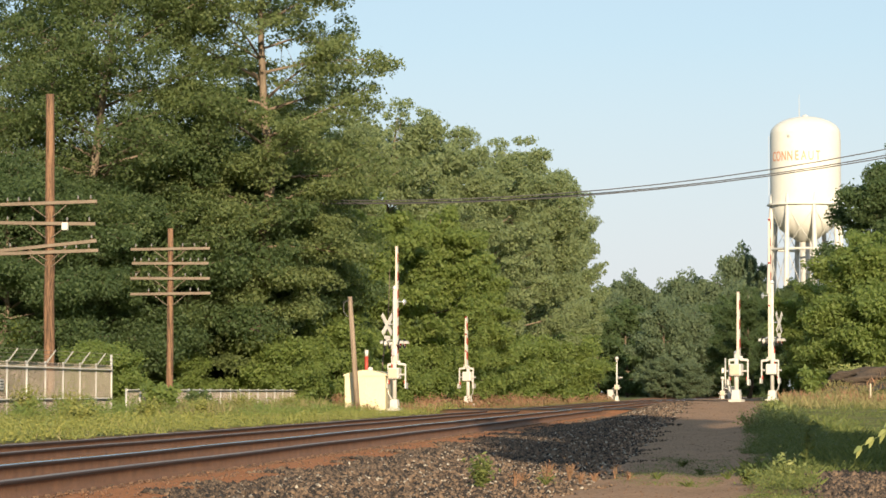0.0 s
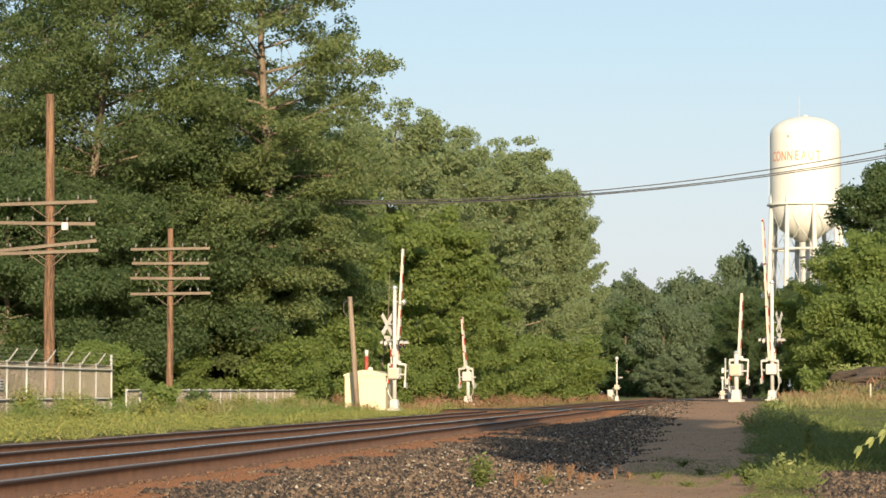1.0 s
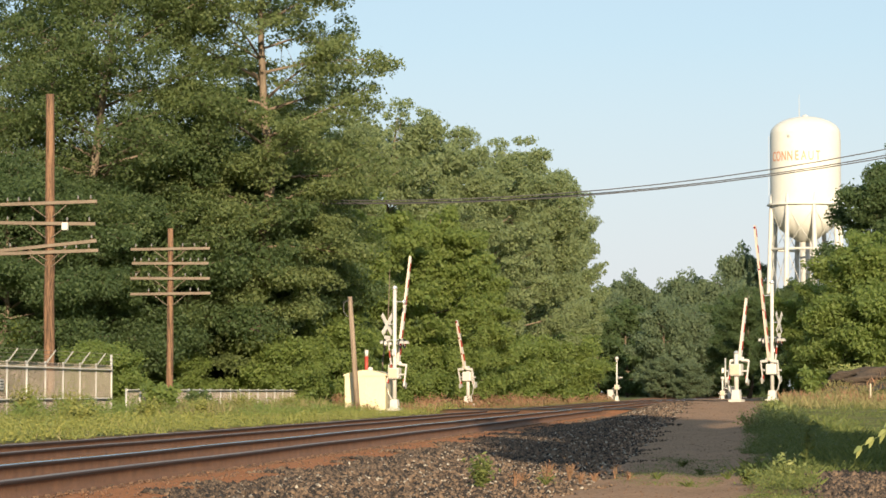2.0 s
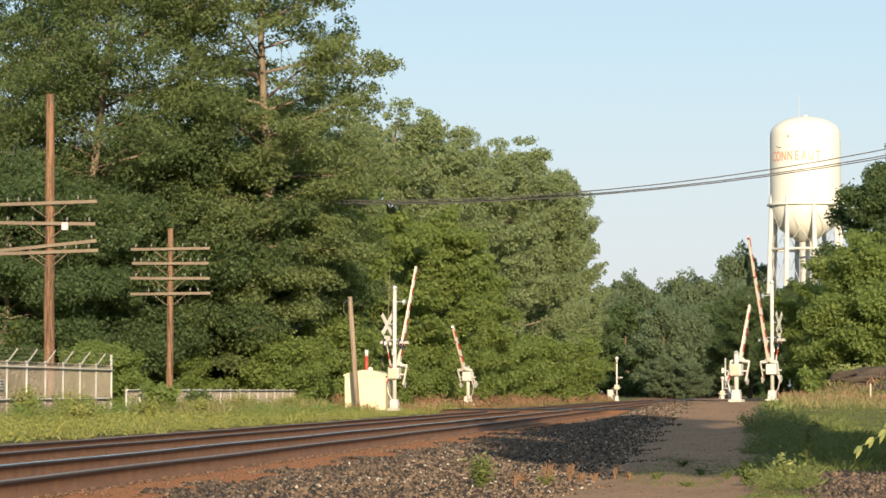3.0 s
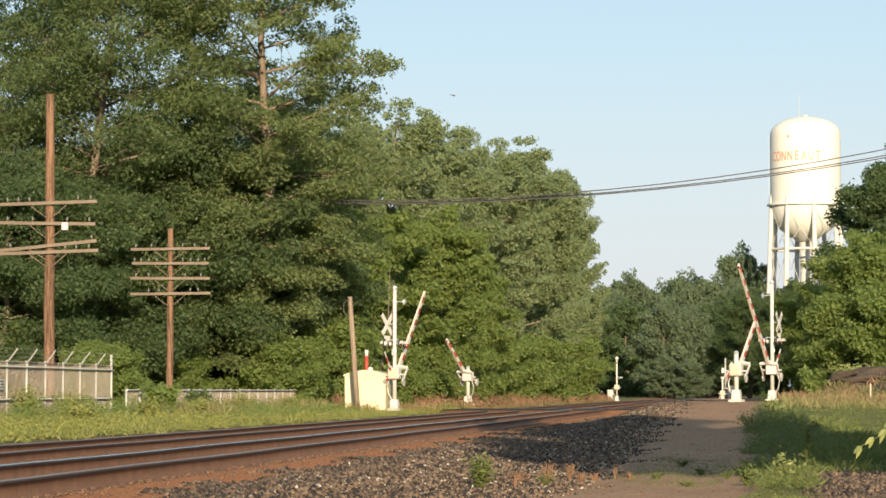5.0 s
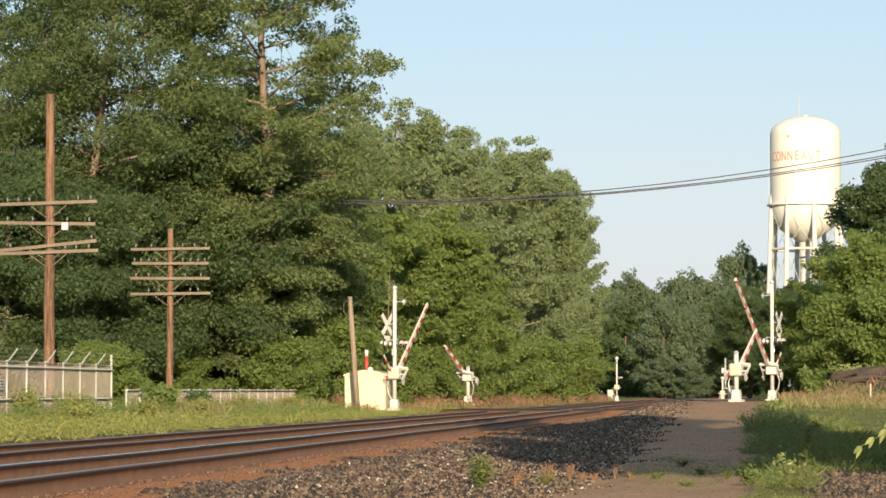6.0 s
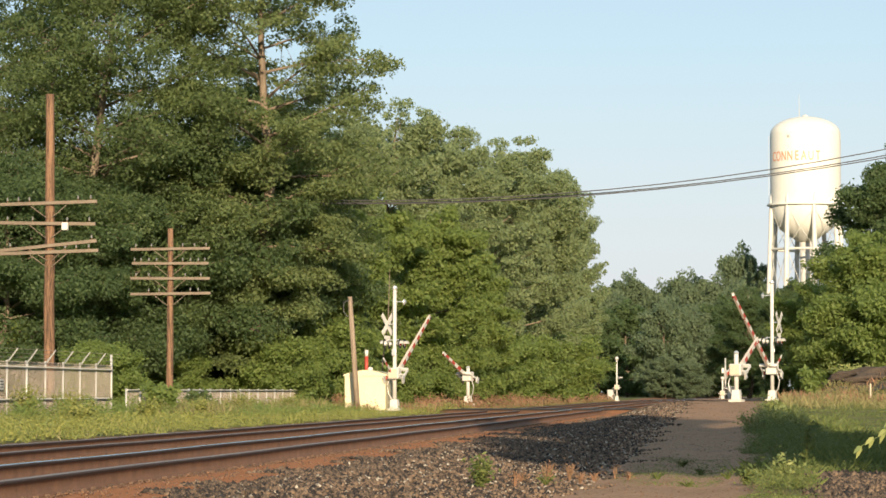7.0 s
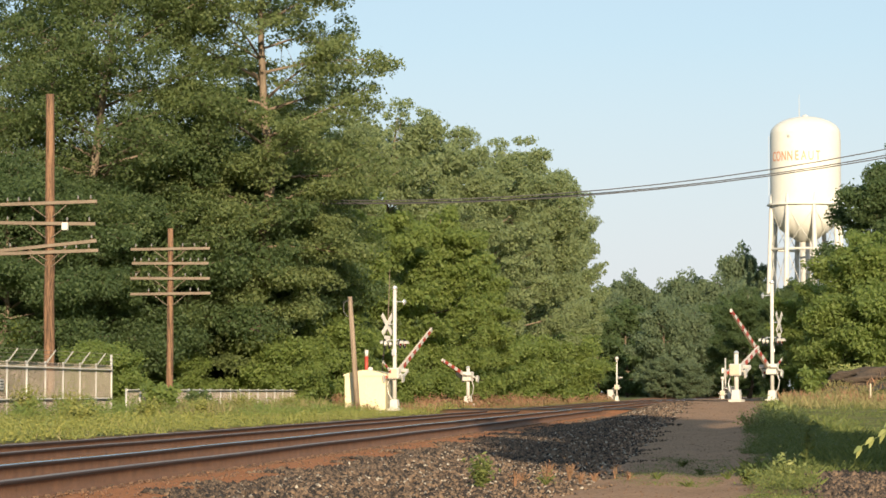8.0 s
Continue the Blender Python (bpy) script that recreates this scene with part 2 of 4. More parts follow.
def land(x, y):
    """Height of the ground. The rail heads lie at 0."""
    x, y = np.asarray(x, float), np.asarray(y, float)
    u = x - bend(y)
    right = -0.47 + 0.87 * step(48, 126, y) - 0.3 * step(170, 320, y)      # the gravel road climbs to the crossing
    lawn = -0.40 + 0.80 * step(70, 135, y) - 0.3 * step(170, 320, y)         # the lawn lies flat and climbs later
    right = right + (lawn - right) * step(-0.3, 1.5, u)
    bed = np.full_like(u, -0.20)
    left = -0.16 + 0.14 * step(-16.5, -20, u)
    z = np.where(u < -10, left + (bed - left) * step(-15.2, -14.2, u), bed + (right - bed) * step(-5.9, -3.4, u))
    over = step(145.5, 147.5, y) * (1 - step(157.5, 159.5, y)) * step(-16.5, -14.8, u) * (1 - step(-5.6, -4.0, u))
    z = z + (-0.03 - z) * over
    z = z + 1.35 * step(2.2, 4.6, u) * step(142, 151, y) * (1 - step(168, 200, y)) * (0.75 + 0.25 * np.sin(x * 1.3 + y * 0.2))
    z = z + 0.02 * np.sin(x * 1.9 + 0.7 * np.sin(y * 0.31)) * np.sin(y * 0.47) * step(-4, -3, u)
    ruts = np.exp(-((u + 2.35 + 0.008 * (y - 40)) / 0.28) ** 2) + np.exp(-((u + 0.85 + 0.004 * (y - 40)) / 0.28) ** 2)
    z = z - 0.045 * ruts * (1 - step(110, 130, y))
    # the grassy verge stands a little above the road; cinders lie heaped against the tie ends
    z = z + 0.15 * step(-0.5, 0.8, u) * (1 - 0.6 * step(1.4, 4.5, u)) * (1 - step(96, 124, y)) * step(38, 56, y)
    z = z + (0.018 + 0.012 * np.sin(y * 3.1 + np.sin(y * 1.3)) + 0.006 * np.sin(x * 9)) * step(-6.98, -6.82, u) * (1 - step(-6.1, -5.8, u))
    return z


def sheet(name, xs, ys, mat, lift=0.0, label="", category=""):
    gx, gy = np.meshgrid(xs, ys)
    v = np.stack([gx, gy, land(gx, gy) + lift], -1).reshape(-1, 3)
    nx, ny = len(xs), len(ys)
    i = (np.arange(ny - 1)[:, None] * nx + np.arange(nx - 1)).reshape(-1, 1)
    f = np.concatenate([i, i + 1, i + nx + 1, i + nx], 1)
    ob = new(name, array_mesh(name, v, f, mat, True))
    return tagged(ob, label, category, kind="structure")


# ground: one sheet to the horizon; its skin changes from trackbed to gravel road to meadow
def ground_material():
    m = bpy.data.materials.new("ground_skin")
    m.use_nodes = True
    n, l = m.node_tree.nodes, m.node_tree.links
    b = n["Principled BSDF"]
    b.inputs["Roughness"].default_value, b.inputs["Specular IOR Level"].default_value = 0.95, 0.15
    co, sep = n.new("ShaderNodeTexCoord"), n.new("ShaderNodeSeparateXYZ")
    l.new(co.outputs["Object"], sep.inputs[0])
    wob = n.new("ShaderNodeTexNoise")
    wob.inputs["Scale"].default_value, wob.inputs["Detail"].default_value = 0.55, 6
    l.new(co.outputs["Object"], wob.inputs["Vector"])
    fine = n.new("ShaderNodeTexNoise")
    fine.inputs["Scale"].default_value, fine.inputs["Detail"].default_value = 16, 5
    l.new(co.outputs["Object"], fine.inputs["Vector"])
    grit = n.new("ShaderNodeTexVoronoi")
    grit.inputs["Scale"].default_value = 22
    l.new(co.outputs["Object"], grit.inputs["Vector"])

    def ramp(value, a, b2):
        r = n.new("ShaderNodeValToRGB")
        r.color_ramp.elements[0].color, r.color_ramp.elements[1].color = (*a, 1), (*b2, 1)
        r.color_ramp.elements[0].position, r.color_ramp.elements[1].position = 0.3, 0.72
        l.new(value, r.inputs[0])
        return r.outputs[0]

    def edge(lo, hi, wobble):
        a = n.new("ShaderNodeMath")
        a.operation = "MULTIPLY_ADD"
        a.inputs[1].default_value = wobble
        l.new(wob.outputs[0], a.inputs[0])
        l.new(sep.outputs[0], a.inputs[2])
        r = n.new("ShaderNodeMapRange")
        r.inputs[1].default_value, r.inputs[2].default_value = lo + wobble / 2, hi + wobble / 2
        l.new(a.outputs[0], r.inputs[0])
        return r.outputs[0]

    def mix(fac, a, b2):
        k = n.new("ShaderNodeMixRGB")
        l.new(fac, k.inputs[0])
        l.new(a, k.inputs[1])
        l.new(b2, k.inputs[2])
        return k.outputs[0]

    meadow = ramp(wob.outputs[0], (0.055, 0.07, 0.022), (0.17, 0.155, 0.05))
    dust = ramp(fine.outputs[0], (0.135, 0.068, 0.038), (0.27, 0.128, 0.064))
    orange = ramp(fine.outputs[0], (0.23, 0.09, 0.038), (0.43, 0.18, 0.076))
    dirt = mix(wob.outputs[0], ramp(fine.outputs[0], (0.13, 0.078, 0.048), (0.27, 0.17, 0.105)),
               ramp(fine.outputs[0], (0.25, 0.145, 0.088), (0.47, 0.29, 0.178)))
    grit_tone = ramp(fine.outputs[0], (0.07, 0.05, 0.04), (0.17, 0.115, 0.08))
    c = mix(edge(-15.0, -14.4, 0.8), meadow, dust)
    c = mix(edge(-7.0, -6.7, 0.3), c, orange)
    c = mix(edge(-5.75, -5.35, 0.5), c, grit_tone)
    c = mix(edge(-4.2, -3.2, 1.2), c, dirt)
    c = mix(edge(-0.3, 0.7, 1.6), c, meadow)
    l.new(c, b.inputs["Base Color"])
    bp = n.new("ShaderNodeBump")
    bp.inputs["Strength"].default_value, bp.inputs["Distance"].default_value = 0.3, 0.02
    l.new(grit.outputs[0], bp.inputs["Height"])
    l.new(bp.outputs[0], b.inputs["Normal"])
    return m


M_GROUND = ground_material()
xs = np.concatenate([[-3000, -800, -200, -80, -45], np.linspace(-30, 14, 177), [25, 60, 150, 800, 3000]])
ys = np.concatenate([[-2500, -300, -60, -10], np.linspace(0, 30, 16), np.linspace(31, 210, 200), np.linspace(215, 420, 42), [480, 600, 900, 1500, 4000]])
sheet("ground", xs, ys, M_GROUND, label="open ground of gravel, dirt and meadow beside a railway", category="ground")
# the road over the crossing
road = sheet("road", np.linspace(-70, 60, 300), np.linspace(147.5, 157.5, 24), M_ASPHALT, 0.03, "worn asphalt road over the level crossing", "road")


# ---- the two tracks ----
RAIL = [(-0.036, 0), (-0.036, -0.036), (-0.009, -0.052), (-0.009, -0.168), (-0.075, -0.19), (-0.075, -0.206),
        (0.075, -0.206), (0.075, -0.19), (0.009, -0.168), (0.009, -0.052), (0.036, -0.036), (0.036, -0.008), (0.030, 0)]


def rail_mesh(name, x, drop, head):
    """A flat-bottomed rail along the track's line; head: the skin of its worn top, with the shade below it painted
    dark.
    """
    ys_ = np.concatenate([np.linspace(18, 250, 90), np.linspace(255, 600, 70)])
    prof = np.array(RAIL)
    wear = 0.004 * np.sin(ys_ * 0.4)
    v = np.stack([np.stack([x + bend(ys_) + px, ys_, drop + pz + wear], 1) for px, pz in prof], 1)
    k, n = len(prof), len(ys_)
    fs, ms = [], []
    for j in range(k):
        a = np.arange(n - 1) * k + j
        b = np.arange(n - 1) * k + (j + 1) % k
        fs.append(np.stack([a, b, b + k, a + k], 1))
        ms += [1 if j >= k - 2 else 2 if j >= k - 4 else 0] * (n - 1)
    me = array_mesh(name, v.reshape(-1, 3), np.concatenate(fs), [M_RAIL, head, M_FLANKSHADE])
    me.polygons.foreach_set("material_index", np.array(ms, np.int32))
    return me


def track(x, drop, label, seed, head):
    t = thing("railway_track", label, "railway track", group="parallel tracks")
    for dx in (0, -1.5):
        r = new("rail", rail_mesh("rail", x + dx, drop, head if dx else M_DULL))
        r.parent = t
    rng = random.Random(seed)
    bm = bmesh.new()
    box(bm, (2.6, 0.23, 0.17), bevel=0.012)
    tie = finish(bm, "tie", M_TIE)
    bm = bmesh.new()
    box(bm, (0.27, 0.17, 0.016), (0, 0, -0.008))
    for sx in (-0.115, 0.115):
        for sy in (-0.06, 0.06):
            box(bm, (0.03, 0.026, 0.035), (sx, sy, 0.012))
    plate = finish(bm, "tie_plate", M_TIE)
    y = 26.0
    far = bmesh.new()
    while y < 330:
        off = rng.uniform(-0.06, 0.06)
        cx = x - 0.75 + off + float(bend(y))
        if y < 150:
            o = new("tie", tie)
            o.parent, o.matrix_basis = t, pose(cx, y, drop - 0.298 + rng.uniform(-0.016, 0.006), 0, 0, rng.uniform(-1.2, 1.2))
            if y < 80:
                for rx in (x, x - 1.5):
                    q = new("tie_plate", plate)
                    q.parent, q.matrix_basis = t, pose(rx + float(bend(y)) + rng.uniform(-0.015, 0.015), y + rng.uniform(-0.04, 0.04), drop - 0.203 + rng.uniform(-0.008, 0.006), 0, 0, rng.uniform(-3, 3))
        else:
            box(far, (2.6, 0.23, 0.17), (cx, y, drop - 0.29))
        y += 0.53 + rng.uniform(-0.03, 0.03)
    tagged(part("far_ties", far, M_TIE, t), kind="stuff")
    return t


track(-7.2, 0.0, "main line track with polished rail heads on rust-stained ballast", 1, M_POLISH)
track(-11.05, -0.045, "second rusty track beside the main line on ballast", 2, M_DULL)


# ballast stones
def stones(name, n, area, r0, r1, mat, seed, label, thin=1.0, ragged=0.0, clear=False):
    rng = np.random.default_rng(seed)
    x0, x1, y0, y1 = area
    # more of them close by
    y = y0 * (y1 / y0) ** rng.uniform(0, 1, n)
    x = x0 + (x1 - x0) * rng.uniform(0, 1, n) ** thin + ragged * (np.sin(y * 0.9) + np.sin(y * 2.3 + 1)) * rng.uniform(0, 1, n)
    if clear:
        for q in (-7.2, -8.7, -11.05, -12.55):
            x = np.where(np.abs(x - q) < 0.2, q + 0.4, x)
    r = rng.uniform(r0, r1, n) * rng.uniform(0.7, 1.2, n)
    z = land(x, y) + r * 0.25
    octa = np.array([(1, 0, 0), (0, 1, 0), (-1, 0, 0), (0, -1, 0), (0, 0, 1), (0, 0, -1)], float)
    v = octa[None] * rng.uniform(0.6, 1.35, (n, 6, 1)) + rng.normal(0, 0.22, (n, 6, 3))
    a = rng.uniform(0, 6.28, n)
    ca, sa = np.cos(a)[:, None], np.sin(a)[:, None]
    v = np.stack([v[..., 0] * ca - v[..., 1] * sa, v[..., 0] * sa + v[..., 1] * ca, v[..., 2] * 0.8], -1) * r[:, None, None]
    v += np.stack([x, y, z], -1)[:, None]
    f = np.array([(0, 1, 4), (1, 2, 4), (2, 3, 4), (3, 0, 4), (1, 0, 5), (2, 1, 5), (3, 2, 5), (0, 3, 5)])
    fs = (np.arange(n)[:, None, None] * 6 + f[None]).reshape(-1, 3)
    ob = new(name, array_mesh(name, v.reshape(-1, 3), fs, mat))
    return tagged(ob, label, "ballast", kind="stuff")


stones("ballast", 44000, (-5.8, -2.45, 28, 125), 0.018, 0.046, M_STONE, 3, "loose grey and tan ballast stones on the trackside slope", thin=2.2, ragged=0.35)
stones("ballast", 3500, (-3.6, 0.9, 31, 120), 0.005, 0.016, M_STONE_RUST, 4, "small scattered stones trodden into the gravel road")
stones("ballast", 10000, (-14.4, -6.0, 27, 110), 0.012, 0.026, M_STONE_RUST, 5, "rust-stained ballast stones between the rails", clear=True)
stones("ballast", 3200, (-5.8, -2.4, 30, 120), 0.018, 0.038, M_PALE, 8, "few pale stones scattered among the dark ballast", thin=1.3)
stones("ballast", 6500, (0.6, 3.0, 33, 46), 0.03, 0.06, M_STONE, 6, "heap of coarse stones at the edge of the grass")


# ---- trees ----
def crown_shape(rng, height, radius, base, n_limbs, puff, droop, lean=0.0, wide=0.42, under=1.0):
    """Trunk, limbs and the middles of the leaf clumps of one tree."""
    tubes, clumps = [], []
    top = height * 0.9
    k = 8
    wob = np.cumsum(rng.normal(0, 0.012 * height, (k, 2)), 0)
    trunk = [Vector((wob[i][0] * (i > 0) + lean * (i / (k - 1)) ** 2, wob[i][1] * (i > 0), top * i / (k - 1))) for i in range(k)]
    r0 = 0.0115 * height + 0.05
    tubes.append((trunk, [r0 * (1.25 if i == 0 else 1) * (1 - 0.88 * i / (k - 1)) for i in range(k)], 9))

    def on_trunk(z):
        q = min(max(z / top, 0), 1) * (k - 1)
        i = min(int(q), k - 2)
        return trunk[i].lerp(trunk[i + 1], q - i)

    for j in range(n_limbs):
        h = (j + rng.uniform(0, 1)) / n_limbs
        z = base + (top - base) * h * 0.97
        prof = math.sqrt(max(0.02, 1 - ((h - wide) / (0.63 if h > wide else 0.21 + wide)) ** 2))
        prof = prof ** under if h < wide else prof
        reach = radius * max(0.22, prof) * rng.uniform(0.72, 1.1)
        az = j * 2.4 + rng.uniform(-0.5, 0.5)
        rise = (0.35 + 0.5 * h) * rng.uniform(0.6, 1.3) - droop * (1 - h)
        start = on_trunk(z * 0.93)
        d = Vector((math.cos(az), math.sin(az), rise)).normalized()
        pts = [start + d * reach * q + Vector((rng.normal(0, 0.1), rng.normal(0, 0.1), -droop * reach * 0.35 * q * q)) for q in (0, 0.3, 0.6, 1.0)]
        rr = r0 * (0.33 - 0.2 * h)
        tubes.append((pts, [rr, rr * 0.7, rr * 0.42, rr * 0.12], 6))
        for q in np.linspace(0.3, 1.0, 7):
            seg = min(int(q * 3), 2)
            p = pts[seg].lerp(pts[seg + 1], q * 3 - seg if q < 1 else 1)
            for side in range(3):
                out = reach * 0.34 * rng.uniform(0.4, 1.0) * (1.25 - q * 0.5)
                a2 = az + (side - 1) * 0.95 * rng.uniform(0.6, 1.5)
                e = p + Vector((math.cos(a2) * out, math.sin(a2) * out, rng.uniform(-0.45, 0.6) * out))
                if out > 0.9 and side != 1:
                    tubes.append(([p, e], [rr * 0.3, rr * 0.06], 3))
                clumps.append((e, puff * rng.uniform(0.55, 1.3)))
        clumps.append((pts[-1], puff * rng.uniform(0.6, 1.1)))
    for _ in range(26):
        h = rng.uniform(0.74, 1.0)
        w = radius * (0.3 + 0.9 * (1 - h))
        a = rng.uniform(0, 6.28)
        e = on_trunk(h * top) + Vector((math.cos(a) * w * rng.uniform(0.2, 1), math.sin(a) * w * rng.uniform(0.2, 1), (height - top) * h * rng.uniform(0, 1)))
        tubes.append(([on_trunk(h * top * 0.93), e], [r0 * 0.06, r0 * 0.012], 3))
        clumps.append((e, puff * rng.uniform(0.7, 1.1)))
    return tubes, clumps


def make_tree(name, label, height, radius, base, n_limbs, n_leaves, size, mat, seed, at, flat=0.5, droop=0.2, lean=0.0, group="", up=0.6, puff=0.0, wide=0.42, under=1.0):
    rng = np.random.default_rng(seed)
    tubes, clumps = crown_shape(rng, height, radius, base, n_limbs, puff or 0.36 + 0.085 * radius, droop, lean, wide, under)
    t = thing(name, label, "tree" if name != "bush" else "bush", at, group)
    bm = bmesh.new()
    for pts, rad, sides in tubes:
        tube(bm, pts, rad, sides, cap=sides > 4)
    part("trunk", bm, M_BARK, t, smooth=True)
    cen = np.array([c[0] for c in clumps])
    rad = np.array([c[1] for c in clumps])
    w = rad ** 2
    pick = rng.choice(len(cen), n_leaves, p=w / w.sum())
    d = unit(rng.normal(size=(n_leaves, 3)))
    rr = rng.uniform(0.15, 1, n_leaves) ** 0.45
    off = d * rr[:, None] * rad[pick][:, None]
    off[:, 2] *= flat
    # ragged edge: some sprays stand out of their clump
    spray = rng.uniform(0, 1, n_leaves) < 0.12
    off[spray] *= rng.uniform(1.0, 1.5, (spray.sum(), 1))
    c = cen[pick] + off
    keep = c[:, 2] > 0.3
    c, d = c[keep], d[keep]
    nrm = d * 0.7 + np.array([0, 0, up * 0.6]) + rng.normal(0, 0.55, c.shape)
    v, f = leaves(rng, c, size, nrm, simple=True)
    crown = new("crown", array_mesh("crown", v, f, mat))
    crown.parent = t
    return t


def put_tree(src, x, y, turn=0, k=1.0, kz=None):
    o = copy_thing(src, pose(x, y, float(land(x, y)) - 0.05, 0, 0, turn))
    o.scale = (k, k, kz or k)
    return o


def plant(x, y, turn=0):
    return pose(x, y, float(land(x, y)) - 0.05, 0, 0, turn)


# tall locusts behind the fence
locust = make_tree("tree", "tall honey locust with layered feathery green foliage behind the fence", 26, 7.4, 1.4, 54, 150000, 0.105, M_LOCUST, 11,
                   plant(-30.8, 142, 30), flat=0.6, droop=0.3, puff=0.85, group="trees behind the fence")
locust2 = make_tree("tree", "tall hickory with open crown and pale bare inner limbs", 28, 6.5, 1.8, 54, 140000, 0.108, M_HICKORY, 12,
                    plant(-22.9, 146, 100), flat=0.5, droop=0.38, puff=0.72, lean=-0.4, group="trees behind the fence", wide=0.72, under=3.2)
put_tree(locust, -24.2, 159, 205, 0.72)
put_tree(locust, -38.0, 146, 140, 1.0)
# leaves of deeper green, darkened further for the shade in this corner
locust3 = make_tree("tree", "broad low-branched dark green tree beside the fence line", 13, 5.6, 2.7, 34, 92000, 0.11, M_DARKLEAF, 13,
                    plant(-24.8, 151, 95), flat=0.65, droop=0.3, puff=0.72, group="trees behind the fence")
put_tree(locust3, -32.0, 149, 70, 1.0)
put_tree(locust3, -28.6, 147, 10, 1.12)
put_tree(locust3, -36.0, 137, 250, 1.0)
put_tree(locust3, -29.0, 140, 200, 0.85)
put_tree(locust3, -33.2, 134, 20, 0.9)

# the row that follows the track
poplar = make_tree("tree", "full-crowned cottonwood with upright clumps beside the track", 21, 5.0, 0.8, 46, 105000, 0.145, M_POPLAR, 21,
                   plant(-21.4, 213, 0), flat=0.8, droop=0.05, puff=0.6, group="trees along the track", up=0.35, wide=0.6)
poplar.scale = (0.97, 0.97, 0.96)
poplar2 = make_tree("tree", "tall cottonwood with gaps between its upright limbs", 22.5, 5.0, 1.0, 40, 70000, 0.165, M_POPLAR, 22,
                    plant(-21.0, 246, 0), flat=0.8, droop=0.0, puff=0.58, group="trees along the track", up=0.35, wide=0.62)
poplar2.scale = (0.97, 0.97, 0.96)
put_tree(poplar, -20.8, 284, 120, 1.13)
put_tree(poplar2, -20.4, 312, 220, 1.1)
put_tree(poplar, -20.6, 264, 250, 1.06)
put_tree(poplar, -21.6, 338, 20, 1.08)
put_tree(poplar2, -21.5, 352, 75, 0.88)
put_tree(poplar, -23.2, 172, 60, 0.83)
put_tree(poplar2, -22.3, 188, 40, 0.86)
bright = make_tree("tree", "bright green rounded maple in full sun beside the track", 12, 3.9, 0.5, 32, 76000, 0.135, M_BUSH, 31,
                   plant(-18.6, 179, 0), flat=0.7, droop=0.2, puff=0.5, group="trees along the track")
put_tree(bright, -19.3, 203, 100, 0.92)
put_tree(bright, -21.4, 158, 210, 0.95)
put_tree(bright, -21.8, 172, 330, 1.05)
bush = make_tree("bush", "dense sunlit green bush beside the track", 5.0, 2.7, 0.2, 20, 24000, 0.13, M_BUSH, 41,
                 plant(-18.0, 205, 0), flat=0.8, droop=0.2, group="trackside bushes")
for x, y, a, k in ((-17.6, 225, 50, 1.0), (-17.4, 248, 110, 1.1), (-17.4, 275, 170, 1.2), (-18.6, 302, 200, 1.3), (-18.0, 190, 260, 0.8), (-19.0, 165, 20, 0.7), (-20.9, 153, 140, 0.9), (-18.6, 173, 300, 0.8),
                   (-26.0, 143, 10, 0.55), (-22.3, 145, 80, 0.72), (-31.6, 139, 150, 0.8), (-33.4, 136, 220, 0.85), (-21.6, 148, 300, 0.7), (-25.6, 124, 40, 0.55), (-27.2, 127, 200, 0.6)):
    put_tree(bush, x, y, a, k)
# undergrowth: the shade beneath the trees is partly in the dark leaf colour
thicket = make_tree("bush", "shaded undergrowth thicket beneath the locust trees", 4.2, 3.3, 0.15, 18, 18000, 0.16, M_DARKLEAF, 42,
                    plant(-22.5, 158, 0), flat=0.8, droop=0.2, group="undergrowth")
for x, y, a, k in ((-23.4, 154, 30, 1.0), (-27.5, 158, 40, 1.1), (-32.5, 156, 110, 1.1), (-37.5, 156, 170, 1.1), (-30, 150, 230, 0.8), (-25.5, 161, 300, 1.0), (-35, 162, 20, 1.2), (-21, 175, 80, 1.0), (-22, 200, 120, 1.2), (-23, 230, 10, 1.3)):
    put_tree(thicket, x, y, a, k)

# far woods where the line bends away
wood = make_tree("tree", "distant broad tree in the hazy woodland", 17, 6.0, 0.5, 36, 30000, 0.32, M_FAR, 51,
                 plant(-14, 520, 0), flat=0.75, group="far woodland", up=0.35)
for x, y, a, k, kz in ((-25, 505, 20, 0.95, 1.0), (-21.5, 545, 70, 1.0, 1.2), (-16.5, 550, 300, 0.9, 1.12), (-11.5, 540, 130, 0.95, 1.2), (-6.5, 545, 20, 0.95, 1.18), (-2.6, 562, 200, 1.0, 1.5),
                       (-28, 470, 15, 0.9, 0.9), (-27, 400, 160, 0.8, 0.8), (2, 590, 40, 1.05, 1.2), (-24, 600, 190, 1.2, 1.25), (-12, 620, 220, 1.3, 1.3), (-3.4, 505, 260, 0.9, 1.05)):
    put_tree(wood, x, y, a, k, kz * 1.09)
# trees of the dark recess: their shade is put into the leaf colour
shade_wood = make_tree("tree", "distant tree in the shade of the woods with darkened leaves", 15, 5.0, 0.3, 30, 26000, 0.3, M_DARKLEAF, 52,
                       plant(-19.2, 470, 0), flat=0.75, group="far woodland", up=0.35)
for x, y, a, k in ((-22.8, 456, 120, 0.9), (-16.4, 478, 200, 0.85), (-4.6, 470, 60, 1.05), (-1.2, 440, 300, 1.0), (-7.6, 486, 20, 0.9)):
    put_tree(shade_wood, x, y, a, k)
put_tree(wood, -12.4, 432, 40, 0.72, 0.82)
put_tree(wood, -8.8, 440, 130, 0.7, 0.78)
put_tree(wood, -12.3, 427, 60, 0.42, 0.36)
put_tree(wood, -8.8, 424, 160, 0.4, 0.32)

